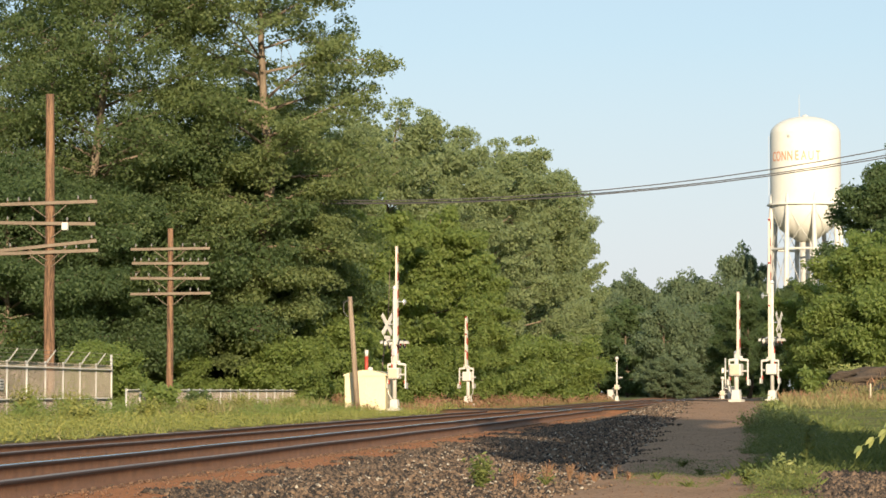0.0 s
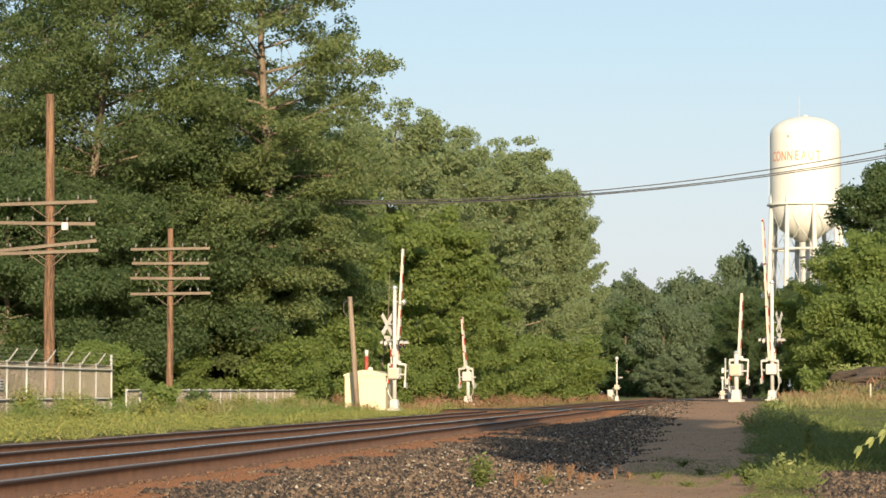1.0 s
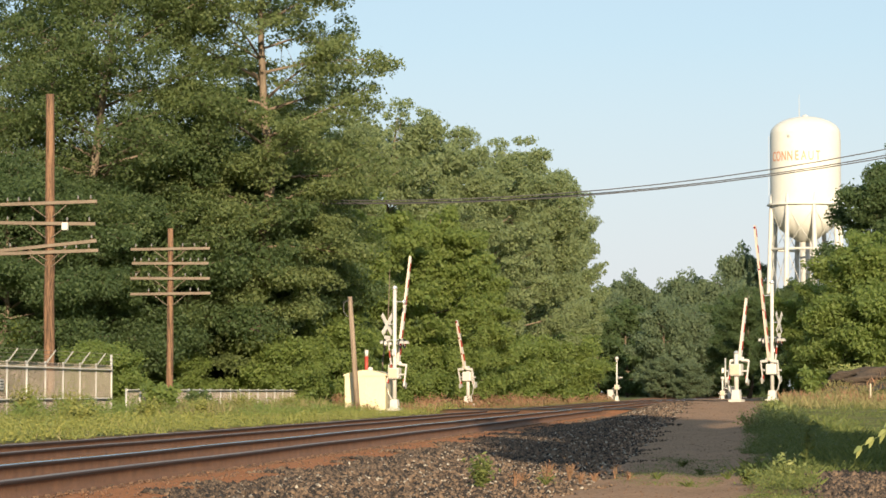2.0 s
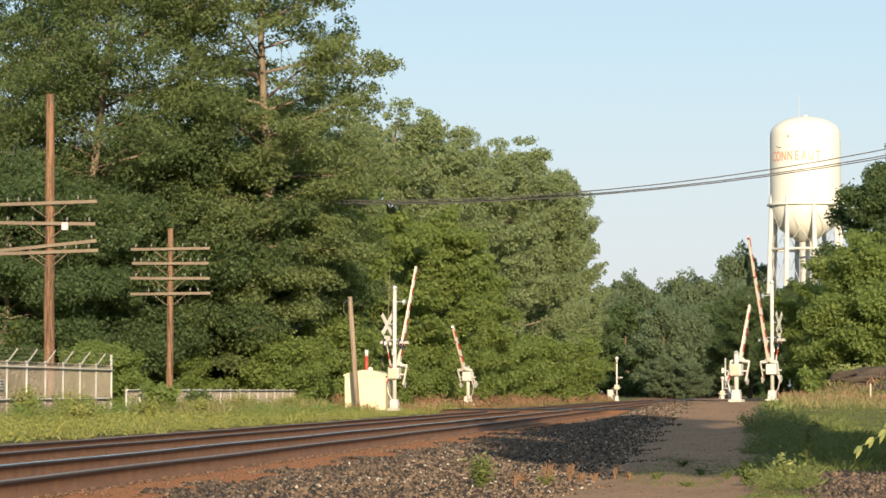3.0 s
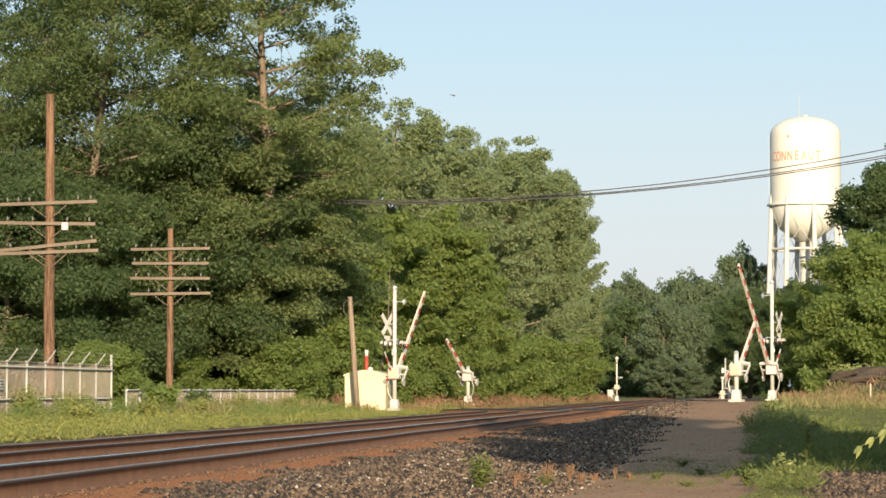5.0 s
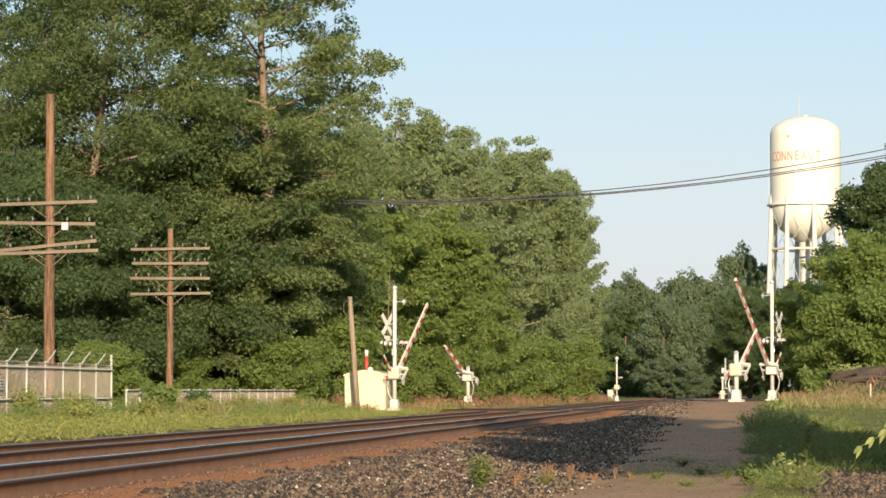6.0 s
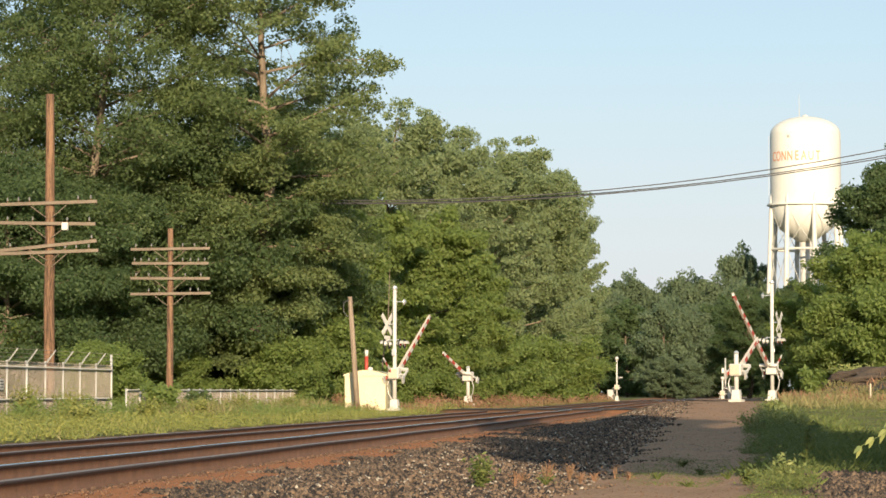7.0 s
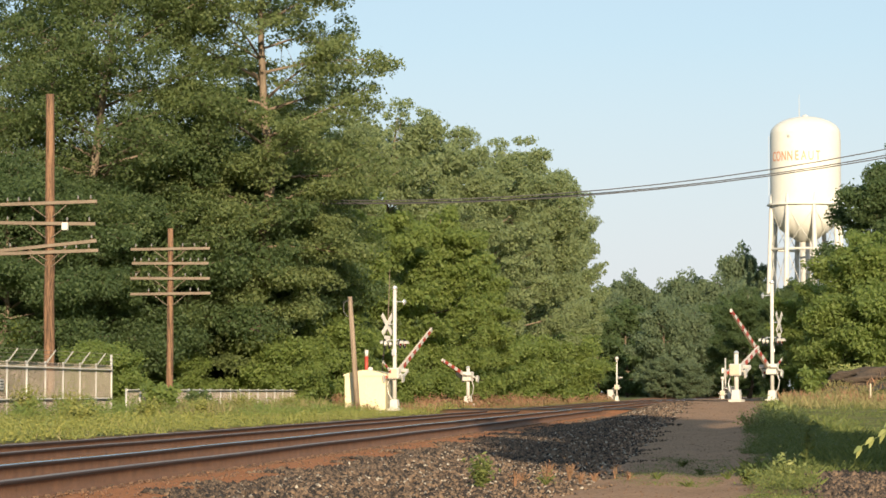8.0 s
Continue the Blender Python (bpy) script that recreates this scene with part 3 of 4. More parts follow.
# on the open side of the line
hill = make_tree("tree", "tall dark cottonwood in front of the water tower", 14.6, 4.5, 0.8, 36, 76000, 0.14, M_DARKLEAF, 61,
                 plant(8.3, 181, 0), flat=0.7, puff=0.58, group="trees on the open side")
put_tree(hill, -0.8, 335, 60, 0.85)
put_tree(hill, -2.2, 350, 160, 0.78)
put_tree(hill, 13.2, 190, 150, 1.05)
low = make_tree("tree", "low spreading maple with sunlit yellow-green leaves", 8.2, 3.6, 0.35, 28, 52000, 0.125, M_BUSH, 62,
                plant(6.3, 166, 0), flat=0.7, puff=0.5, group="trees on the open side")
put_tree(low, 3.6, 192, 80, 0.86)
put_tree(low, 9.7, 172, 200, 0.95)
put_tree(bush, 7.6, 160.5, 30, 1.05)
put_tree(bush, 4.4, 163, 130, 0.85)
for x, y, a, k in ((3.0, 250, 0, 1.1), (4.4, 232, 100, 1.05), (2.6, 275, 190, 1.15)):
    put_tree(hill, x, y, a, k * 0.62)
# tall trees out of view on that side, which keep the woods by the line in shade
for x, y, a, k in ((15.5, 268, 10, 1.6), (19.0, 300, 190, 1.6), (13.8, 240, 80, 1.25)):
    put_tree(hill, x, y, a, k)

# behind the camera: the trees whose shadow falls over the road and the rails
shade = make_tree("tree", "tall tree whose shadow falls across the gravel road", 17.0, 5.2, 11.6, 28, 34000, 0.26, M_LOCUST, 71,
                  plant(10.4, 12.0, 0), flat=0.6, group="shade trees")
put_tree(shade, 16.6, 20.0, 130, 1.0)
make_tree("tree", "high-crowned tree whose shadow falls across the rails", 25.4, 3.9, 12.0, 32, 36000, 0.26, M_LOCUST, 72,
          plant(10.3, 21.0, 0), flat=0.6, group="shade trees")


# ---- grasses and weeds ----
def blades(name, n, area, h0, h1, mat, seed, label, lean=0.35, width=0.02, near=True, clump=0.0, where=None):
    rng = np.random.default_rng(seed)
    x0, x1, y0, y1 = area
    y = y0 * (y1 / y0) ** rng.uniform(0, 1, n) if near else rng.uniform(y0, y1, n)
    x = rng.uniform(x0, x1, n)
    patch = 0.5 + 0.5 * np.sin(x * 1.7 + 2.0 * np.sin(y * 0.23 + seed)) * np.sin(y * 0.37 + 1.3 * np.sin(x * 0.9))
    keep = rng.uniform(0, 1, n) > clump * (1 - patch)
    if where is not None:
        keep &= where(x, y, rng.uniform(0, 1, n))
    x, y, patch = x[keep], y[keep], patch[keep]
    n = len(x)
    h = rng.uniform(h0, h1, n) * (0.55 + 0.7 * patch) * rng.uniform(0.6, 1.2, n)
    a = rng.uniform(0, 6.28, n)
    w = width * rng.uniform(0.6, 1.5, n)
    side = np.stack([np.cos(a), np.sin(a), 0 * a], -1)
    d = np.stack([rng.normal(0, lean, n), rng.normal(0, lean, n), np.ones(n)], -1)
    p = np.stack([x, y, land(x, y) - 0.02], -1)
    v = np.empty((n, 4, 3))
    v[:, 0] = p - side * w[:, None]
    v[:, 1] = p + side * w[:, None]
    mid = p + d * (h * 0.55)[:, None] * np.array([0.6, 0.6, 1])
    v[:, 2] = mid + side * (w * 0.8)[:, None]
    v[:, 3] = p + d * h[:, None] * np.array([1.3, 1.3, 1])
    i = np.arange(n)[:, None] * 4
    f = np.concatenate([i + [[0, 1, 2]], i + [[0, 2, 3]]])
    ob = new(name, array_mesh(name, v.reshape(-1, 3), f, mat))
    return tagged(ob, label, "grass", kind="stuff")


def carpet(name, n, area, tall, size, mat, seed, label, near=True, ragged=0.0):
    """Weeds as a ragged carpet of small leaves that rises and falls in clumps."""
    rng = np.random.default_rng(seed)
    x0, x1, y0, y1 = area
    y = y0 * (y1 / y0) ** rng.uniform(0, 1, n) if near else rng.uniform(y0, y1, n)
    x = rng.uniform(x0, x1, n)
    lump = (np.sin(x * 2.1 + 1.7 * np.sin(y * 0.8 + seed)) + np.sin(y * 1.3 + 2.2 * np.sin(x * 1.4 + seed)) + np.sin(x * 4.7 + y * 3.1)) / 3
    if ragged:
        keep = x > x0 + ragged * (1 + np.sin(y * 0.45 + 1) + 0.6 * np.sin(y * 1.6)) + rng.uniform(0, ragged, n)
        x, y, lump = x[keep], y[keep], lump[keep]
        n = len(x)
    h = tall * np.clip(0.38 + 0.75 * lump, 0.06, 1.1) * rng.uniform(0, 1, n) ** 0.6
    c = np.stack([x, y, land(x, y) + 0.01 + h], -1)
    v, f = leaves(rng, c, size, rng.normal(0, 0.6, (n, 3)) + np.array([0, -0.3, 0.6]), long=1.9, simple=True)
    return tagged(new(name, array_mesh(name, v, f, mat)), label, "grass", kind="stuff")


carpet("weeds", 110000, (-20.9, -14.5, 60, 165), 0.40, 0.03, M_WEED, 1, "low yellow-green weeds between the track and the fence")
carpet("weeds", 32000, (-20.9, -16.5, 104, 150), 0.6, 0.036, M_BUSH, 2, "taller green weeds growing along the fence")
carpet("weeds", 5000, (-0.4, 0.75, 39.5, 46), 0.26, 0.016, M_GRASS, 18, "leafy green weeds at the tip of the verge", ragged=0.15)
carpet("weeds", 34000, (-0.45, 2.2, 46, 88), 0.2, 0.017, M_GRASS, 3, "leafy green weeds on the verge of the gravel road", ragged=0.25)
carpet("weeds", 42000, (-0.35, 1.5, 58, 80), 0.36, 0.018, M_GRASS, 6, "tall dark green weeds heaped on the verge", near=False, ragged=0.22)
carpet("weeds", 3500, (-0.3, 0.8, 33, 42), 0.1, 0.012, M_GRASS, 17, "short grass beside the gravel road", ragged=0.1)
carpet("weeds", 4500, (-2.3, -0.5, 44.5, 60), 0.07, 0.012, M_GRASS, 4, "thin grass on the crown of the gravel road", ragged=0.2)
carpet("weeds", 12000, (3.6, 9.5, 155, 160), 0.5, 0.07, M_BUSH, 5, "broad-leaved vines over the dark earth mound")
blades("grass", 8000, (-20.8, -14.7, 60, 170), 0.1, 0.34, M_WEED, 1, "yellow-green grass between the track and the fence", clump=0.6, width=0.004, lean=0.2)
blades("grass", 4000, (-20.8, -14.5, 60, 150), 0.1, 0.3, M_HAY, 2, "dry straw-coloured grass among the trackside weeds", clump=0.8, width=0.004, lean=0.15)
carpet("weeds", 26000, (-20.7, -18.2, 104, 138), 0.62, 0.03, M_HAY, 12, "tall hay-coloured grass standing before the low fence")
carpet("weeds", 9000, (-20.9, -19.4, 84, 103), 0.7, 0.04, M_BUSH, 13, "tall green weeds at the foot of the security fence")
blades("grass", 9000, (-20.8, -18.0, 103, 137), 0.3, 0.6, M_HAY, 14, "pale seed heads of tall grass along the low fence", clump=0.8, width=0.004, lean=0.1)
blades("grass", 16000, (-19.5, -14.9, 143, 330), 0.2, 0.55, M_STRAW, 3, "reddish dry grass along the far trackside", clump=0.8, width=0.006, lean=0.15)
carpet("weeds", 60000, (-17.8, -15.0, 160, 335), 0.85, 0.06, M_STRAW, 8, "tall reddish dry grass in front of the bushes")
carpet("weeds", 30000, (-17.6, -14.9, 143, 330), 0.5, 0.05, M_HAY, 16, "hay-green weeds mixed into the dry grass along the track")
carpet("weeds", 20000, (1.0, 8.5, 122, 151), 0.45, 0.035, M_HAY, 15, "hay-green weeds in front of the earth mound")
blades("grass", 80000, (0.2, 10, 46.5, 165), 0.05, 0.14, M_GRASS, 4, "sunlit green lawn grass beside the gravel road", clump=0.3, width=0.005,
       where=lambda x, y, r: (x > 0.6 + 0.4 * np.sin(y * 0.21)) | (r < 0.08))
blades("grass", 26000, (-0.4, 2.6, 41, 86), 0.08, 0.26, M_GRASS, 5, "rank green grass on the verge of the gravel road", clump=0.9, lean=0.35, width=0.004,
       where=lambda x, y, r: ((y > 46.5) | (x < 0.8)) & (x > 0.05 + 0.3 * np.sin(y * 0.45 + 1) + 0.2 * np.sin(y * 1.6) + 0.008 * (y - 43)))
blades("grass", 4500, (1.0, 7.0, 124, 152), 0.15, 0.5, M_STRAW, 6, "tall reddish grass round the earth mound", clump=0.7, width=0.006, lean=0.15)
blades("grass", 8000, (1.0, 9, 112, 150), 0.14, 0.42, M_HAY, 7, "tall hay-green grass in front of the mound", clump=0.5, width=0.006, lean=0.2)


# ---- telegraph poles ----
def telegraph_pole(x, y, height, radius, arms, label, turn, seed, meter_box=False):
    rng = random.Random(seed)
    t = thing("telegraph_pole", label, "utility pole", pose(x, y, float(land(x, y)), 0, 0, 0), "telegraph poles")
    bm = bmesh.new()
    k = 9
    tube(bm, [(rng.uniform(-0.012, 0.012), rng.uniform(-0.012, 0.012), -0.3 + (height + 0.3) * i / (k - 1)) for i in range(k)],
         [radius * (1.12 - 0.32 * i / (k - 1)) for i in range(k)], 14)
    part("pole", bm, M_POLE, t, smooth=True)
    for z, half_l, half_r, tilt, pins in arms:
        bm = bmesh.new()
        length = half_l + half_r
        box(bm, (length, 0.085, 0.105), ((half_r - half_l) / 2, 0, 0), 0.008)
        a = part("crossarm", bm, M_ARMWOOD, t, at=pose(0, -radius - 0.05, z, 0, tilt, turn))
        for p in pins:
            bm = bmesh.new()
            tube(bm, [(p, 0, 0.05), (p, 0, 0.13)], 0.013, 6)
            lathe_at = [(0.028, 0.0), (0.036, 0.03), (0.026, 0.06), (0.032, 0.08), (0.012, 0.11)]
            ins = bmesh.new()
            lathe(ins, lathe_at, 8)
            part("pin", bm, M_RAIL, a)
            part("insulator", ins, M_GLASSY, a, at=pose(p, 0, 0.1))
        for sx in (-1, 1):
            bm = bmesh.new()
            tube(bm, [(sx * 0.62, 0.03, -0.04), (sx * 0.08, 0.05, -0.46)], 0.014, 5)
            part("brace", bm, M_ARMWOOD, a)
    if meter_box:
        bm = bmesh.new()
        box(bm, (0.2, 0.16, 0.24), (0.56, -radius - 0.16, 6.02), 0.02)
        part("junction_box", bm, M_WHITE, t, "small white junction box")
    return t


telegraph_pole(-22.05, 97, 10.2, 0.165,
               [(6.76, 1.75, 1.55, -1.5, (-1.3, -0.95, -0.6, 0.95, 1.35)), (6.12, 1.75, 1.5, 1.0, (-1.3, -0.5, 0.6, 1.3)),
                (5.42, 1.8, 1.55, -5.5, (-1.2, 1.4)), (5.22, 1.85, 1.6, -1.8, (-1.0, -0.6, 0.55, 0.9, 1.3))],
               "tall weathered telegraph pole with four sagging crossarms", 0, 5, True)
telegraph_pole(-22.15, 118, 7.05, 0.13,
               [(6.27, 1.5, 1.55, -0.6, (-1.3, -0.7, 0.5, 0.95, 1.4)), (5.72, 1.45, 1.5, 0.2, (-1.35, -1.1, -0.8, -0.5, 0.5, 0.8, 1.1, 1.35)),
                (5.15, 1.5, 1.55, 0.3, (-1.3, -0.8, 0.6, 1.2)), (4.57, 1.5, 1.58, -0.6, (-0.8, -0.4, 0.8, 1.1))],
               "shorter brown telegraph pole with four level crossarms", 0, 6)

# leaning post beside the signal cabinet
leaner = thing("wooden_post", "leaning grey-brown wooden post beside the signal cabinet", "post", pose(-17.3, 136.4, 0))
bm = bmesh.new()
tube(bm, [(0, 0, -0.3), (-0.19, 0, 2.5), (-0.37, 0.05, 4.98)], [0.125, 0.115, 0.10], 12)
part("post", bm, M_GREYWOOD, leaner, smooth=True)
bm = bmesh.new()
tube(bm, [(-0.4, -0.1, 4.85), (-0.62, -0.12, 4.7), (-0.62, -0.12, 4.3), (-0.44, -0.1, 4.1)], 0.02, 6)
part("cable_loop", bm, M_CABLE, leaner)


# ---- fences on the line x = -21 ----
def link_fabric(bm, y0, y1, z0, z1, pitch, r):
    """Woven round wire as crossing diagonals, in the plane x = 0."""
    h = z1 - z0
    for sign in (1, -1):
        c = y0 - h
        while c < y1:
            a, b = max(c, y0), min(c + h, y1)
            if b > a + 0.01:
                za, zb = (z0 + a - c, z0 + b - c) if sign > 0 else (z1 - (a - c), z1 - (b - c))
                tube(bm, [(r * sign, a, za), (r * sign, b, zb)], r, 4, cap=False)
            c += pitch
    return bm


def fence(y0, y1, n, top, arms, label, name="chain_link_fence"):
    t = thing(name, label, "fence", pose(-21.25, 0, 0))
    g = float(land(-21, y0))
    for i in range(n + 1):
        y = y0 + (y1 - y0) * i / n
        last = i == n and arms
        bm = bmesh.new()
        r = 0.042 if (last or i == 1) else 0.03
        tube(bm, [(0.0, y, g - 0.2), (0.0, y, top + (0.34 if last else 0.03))], r, 10)
        p = part("post", bm, M_GALV, t, smooth=True)
        if arms and not last:
            bm = bmesh.new()
            tube(bm, [(0.05, y, top), (0.32, y, top + 0.36)], [0.026, 0.022], 8)
            part("barb_arm", bm, M_GALV, p)
    for z in ((top - 0.16, 0.62) if arms else (top - 0.02,)):
        bm = bmesh.new()
        tube(bm, [(0.045, y0 - 8 * bool(arms), z), (0.045, y1, z)], 0.022, 8)
        part("rail", bm, M_RAILPAINT, t)
    bm = bmesh.new()
    link_fabric(bm, y0 - 8 * bool(arms), y1, g, top, 0.06, 0.0032)
    part("fabric", bm, M_WIRE, t, "grey woven wire fabric")
    if arms:
        for k in range(3):
            bm = bmesh.new()
            q = 0.3 + 0.33 * k
            tube(bm, [(0.05 + 0.27 * q, y0 - 8, top + 0.36 * q), (0.05 + 0.27 * q, y1, top + 0.36 * q)], 0.006, 4)
            part("barbed_wire", bm, M_WIRE, t)
    return t


fence(88.1, 102.7, 6, 1.72, True, "grey chain-link security fence with barbed wire arms")
fence(105.2, 150, 19, 0.92, False, "low grey chain-link fence overgrown by weeds")

# small white notice on the tall fence, its writing too small to read
notice = thing("fence_notice", "small white notice plate hung on the security fence", "sign", pose(-21.2, 87.3, 1.05))
bm = bmesh.new()
box(bm, (0.012, 0.5, 0.3), (0, 0, 0), 0.004)
part("plate", bm, M_WHITE, notice)
for k in range(3):
    bm = bmesh.new()
    box(bm, (0.004, 0.38, 0.03), (0.009, 0, 0.08 - 0.08 * k))
    part("lettering_bar", bm, M_BLACK, notice)

# ---- signal cabinet ----
cab = thing("signal_cabinet", "cream painted railway signal cabinet with low peaked roof", "cabinet", pose(-17.1, 138.6, 0, 0, 0, -3))
bm = bmesh.new()
box(bm, (1.82, 1.9, 1.62), (0, 0, 0.76), 0.02)
part("body", bm, M_CREAM, cab)
bm = bmesh.new()
prof = [(-0.98, 1.53), (-0.94, 1.6), (-0.45, 1.74), (0, 1.79), (0.45, 1.74), (0.94, 1.6), (0.98, 1.53)]
fr = [bm.verts.new((px_, -1.0, pz_)) for px_, pz_ in prof]
bk = [bm.verts.new((px_, 1.0, pz_)) for px_, pz_ in prof]
bm.faces.new(fr)
bm.faces.new(bk[::-1])
for i in range(len(prof)):
    j = (i + 1) % len(prof)
    bm.faces.new((fr[j], fr[i], bk[i], bk[j]))
part("roof", bm, M_CREAM, cab)
bm = bmesh.new()
lathe(bm, [(0.1, 0), (0.12, 0.05), (0.12, 0.09), (0.1, 0.14), (0.04, 0.17)], 14)
part("vent_cap", bm, M_WHITE, cab, at=pose(0.12, -0.3, 1.76))
bm = bmesh.new()
box(bm, (0.7, 0.03, 1.35), (-0.3, -0.965, 0.75), 0.008)
door = part("door", bm, M_CREAM, cab)
bm = bmesh.new()
box(bm, (0.03, 0.05, 0.16), (0.0, -1.0, 0.8), 0.006)
part("handle", bm, M_GALV, door)
bm = bmesh.new()
box(bm, (1.9, 2.1, 0.14), (0, 0, -0.06), 0.02)
part("plinth", bm, M_CONCRETE, cab)

# vent pipe behind the cabinet
pipe = thing("marker_post", "white marker post with red bands behind the cabinet", "post", pose(-17.4, 140.2, 0))
for name, z0, z1, skin in (("section", -0.2, 1.5, M_WHITE), ("band", 1.5, 2.42, M_RED), ("cap", 2.42, 2.7, M_WHITE)):
    bm = bmesh.new()
    tube(bm, [(0, 0, z0), (0, 0, z1)], 0.085, 12)
    part(name, bm, skin, pipe, smooth=True)


# ---- level crossing gates ----
def gate_arm(length, parent, pivot):
    """Built upright on its pivot; it swings about the y axis towards +x."""
    arm = new("gate_arm")
    arm.parent, arm.matrix_basis = parent, pose(*pivot)
    tagged(arm, "red and white banded crossing gate arm")
    z, i = 0.5, 0
    while z < length - 0.01:
        bm = bmesh.new()
        e = min(z + 0.4, length)
        made = []
        for zz in (z, e):
            kk = 1 - 0.3 * zz / length
            for sx in (-1, 1):
                for sy in (-1, 1):
                    made.append(bm.verts.new((sx * 0.115 * kk, sy * 0.06 * kk, zz + (sx * 0.05 if 0.5 < zz < length else 0))))
        for q, edge in (((0, 1, 3, 2), 0), ((4, 6, 7, 5), 0), ((0, 4, 5, 1), 1), ((2, 3, 7, 6), 1), ((0, 2, 6, 4), 0), ((1, 5, 7, 3), 0)):
            bm.faces.new([made[w] for w in q]).material_index = edge      # the narrow edges are bare
        bmesh.ops.recalc_face_normals(bm, faces=bm.faces)
        part("red_band" if i % 2 else "white_band", bm, [M_RED if i % 2 else M_WHITE, M_ARMEDGE], arm)
        z, i = e, i + 1
    bm = bmesh.new()
    box(bm, (0.1, 0.34, 0.16), (0, 0, 0.5), 0.03)
    part("yoke", bm, M_WHITE, arm)
    for sy in (-1, 1):
        bm = bmesh.new()
        box(bm, (0.13, 0.05, 0.86), (0, sy * 0.4, 0.0), 0.015)
        box(bm, (0.15, 0.36, 0.11), (0, sy * 0.24, 0.42), 0.03, Matrix.Rotation(radians(-sy * 6), 4, "X"))
        part("support_arm", bm, M_WHITE, arm)
        bm = bmesh.new()
        box(bm, (0.34, 0.09, 0.26), (0, sy * 0.43, -0.52), 0.025)
        part("counterweight", bm, M_GALV, arm, "grey counterweight")
        bm = bmesh.new()
        box(bm, (0.12, 0.05, 0.16), (0, sy * 0.36, -0.36), 0.01)
        part("end_band", bm, M_RED, arm)
    for f in (0.42, 0.7, 0.985):
        bm = bmesh.new()
        lathe(bm, [(0.05, -0.02), (0.055, 0.0), (0.05, 0.05), (0.02, 0.07)], 10)
        part("arm_lamp", bm, M_LENS, arm, at=pose(0.05, 0, length * f, 0, 70, 0))
    return arm


def pavement_arm(length, parent, pivot):
    """The short arm over the footway; it swings the other way."""
    arm = new("pavement_arm")
    arm.parent, arm.matrix_basis = parent, pose(*pivot)
    tagged(arm, "short red and white banded footway arm")
    n = max(3, round(length / 0.3))
    for i in range(n):
        bm = bmesh.new()
        k = 1 - 0.3 * i / n
        box(bm, (0.12 * k, 0.05 * k, length / n), (0, 0, 0.12 + length * (i + 0.5) / n), 0.006)
        part("red_band" if i % 2 == 0 else "white_band", bm, M_RED if i % 2 == 0 else M_WHITE, arm)
    bm = bmesh.new()
    box(bm, (0.16, 0.07, 0.4), (0, 0, 0.0), 0.02)
    part("lever", bm, M_GALV, arm)
    return arm


def mechanism(t, z):
    bm = bmesh.new()
    box(bm, (0.52, 0.5, 0.5), (0.0, 0.0, z), 0.05)
    m = part("mechanism_box", bm, M_WHITE, t)
    bm = bmesh.new()
    box(bm, (0.03, 0.42, 0.42), (-0.274, 0, z), 0.025)
    part("access_cover", bm, M_BEIGE, m, "beige access cover")
    bm = bmesh.new()
    tube(bm, [(0, -0.45, z - 0.05), (0, 0.45, z - 0.05)], 0.045, 10)
    part("shaft", bm, M_GALV, m)
    bm = bmesh.new()
    tube(bm, [(0.1, 0.26, z - 0.2), (0.12, 0.38, z - 0.55), (0.08, 0.3, z - 0.9), (0.02, 0.12, z - 1.15)], 0.028, 7)
    part("cable_conduit", bm, M_GALV, t)


def pedestal(t, r=0.1):
    bm = bmesh.new()
    box(bm, (0.56, 0.56, 0.12), (0, 0, 0.04), 0.02)
    part("foundation", bm, M_CONCRETE, t)
    bm = bmesh.new()
    box(bm, (0.38, 0.38, 0.42), (0, 0, 0.29), 0.03, taper=0.85)
    part("mast_base", bm, M_WHITE, t)


def flasher(t, y, z, face):
    """A pair of red lamps on a crossarm, with black round shields and hoods."""
    bm = bmesh.new()
    tube(bm, [(-0.36, y, z), (0.36, y, z)], 0.024, 8)
    tube(bm, [(0, 0, z + 0.06), (0, y, z + 0.06)], 0.024, 8)
    arm = part("flasher_bracket", bm, M_ALU, t)
    for sx in (-0.34, 0.34):
        at = pose(sx, y + face * 0.05, z - 0.1, -90 * face, 0, 0)
        bm = bmesh.new()
        lathe(bm, [(0.22, -0.01), (0.225, 0.0), (0.22, 0.01)], 24)
        part("shield", bm, M_BLACK, arm, at=at)
        bm = bmesh.new()
        lathe(bm, [(0.05, -0.12), (0.09, -0.08), (0.115, -0.02), (0.115, 0.03)], 18)
        part("lamp_housing", bm, M_GALV, arm, at=at)
        bm = bmesh.new()
        lathe(bm, [(0.11, 0.025), (0.1, 0.045), (0.05, 0.055)], 18)
        part("lens", bm, M_LENS, arm, at=at)
        bm = bmesh.new()
        ring = []
        for d in (0.0, 0.17):
            ring.append([bm.verts.new((0.125 * math.cos(a), face * d, 0.125 * math.sin(a))) for a in (math.pi * k / 10 for k in range(11))])
        for k in range(10):
            bm.faces.new((ring[0][k], ring[0][k + 1], ring[1][k + 1], ring[1][k]))
        h = part("hood", bm, M_GALV, arm, at=pose(sx, y + face * 0.06, z - 0.1))
        s_ = h.modifiers.new("thick", "SOLIDIFY")
        s_.thickness = 0.008


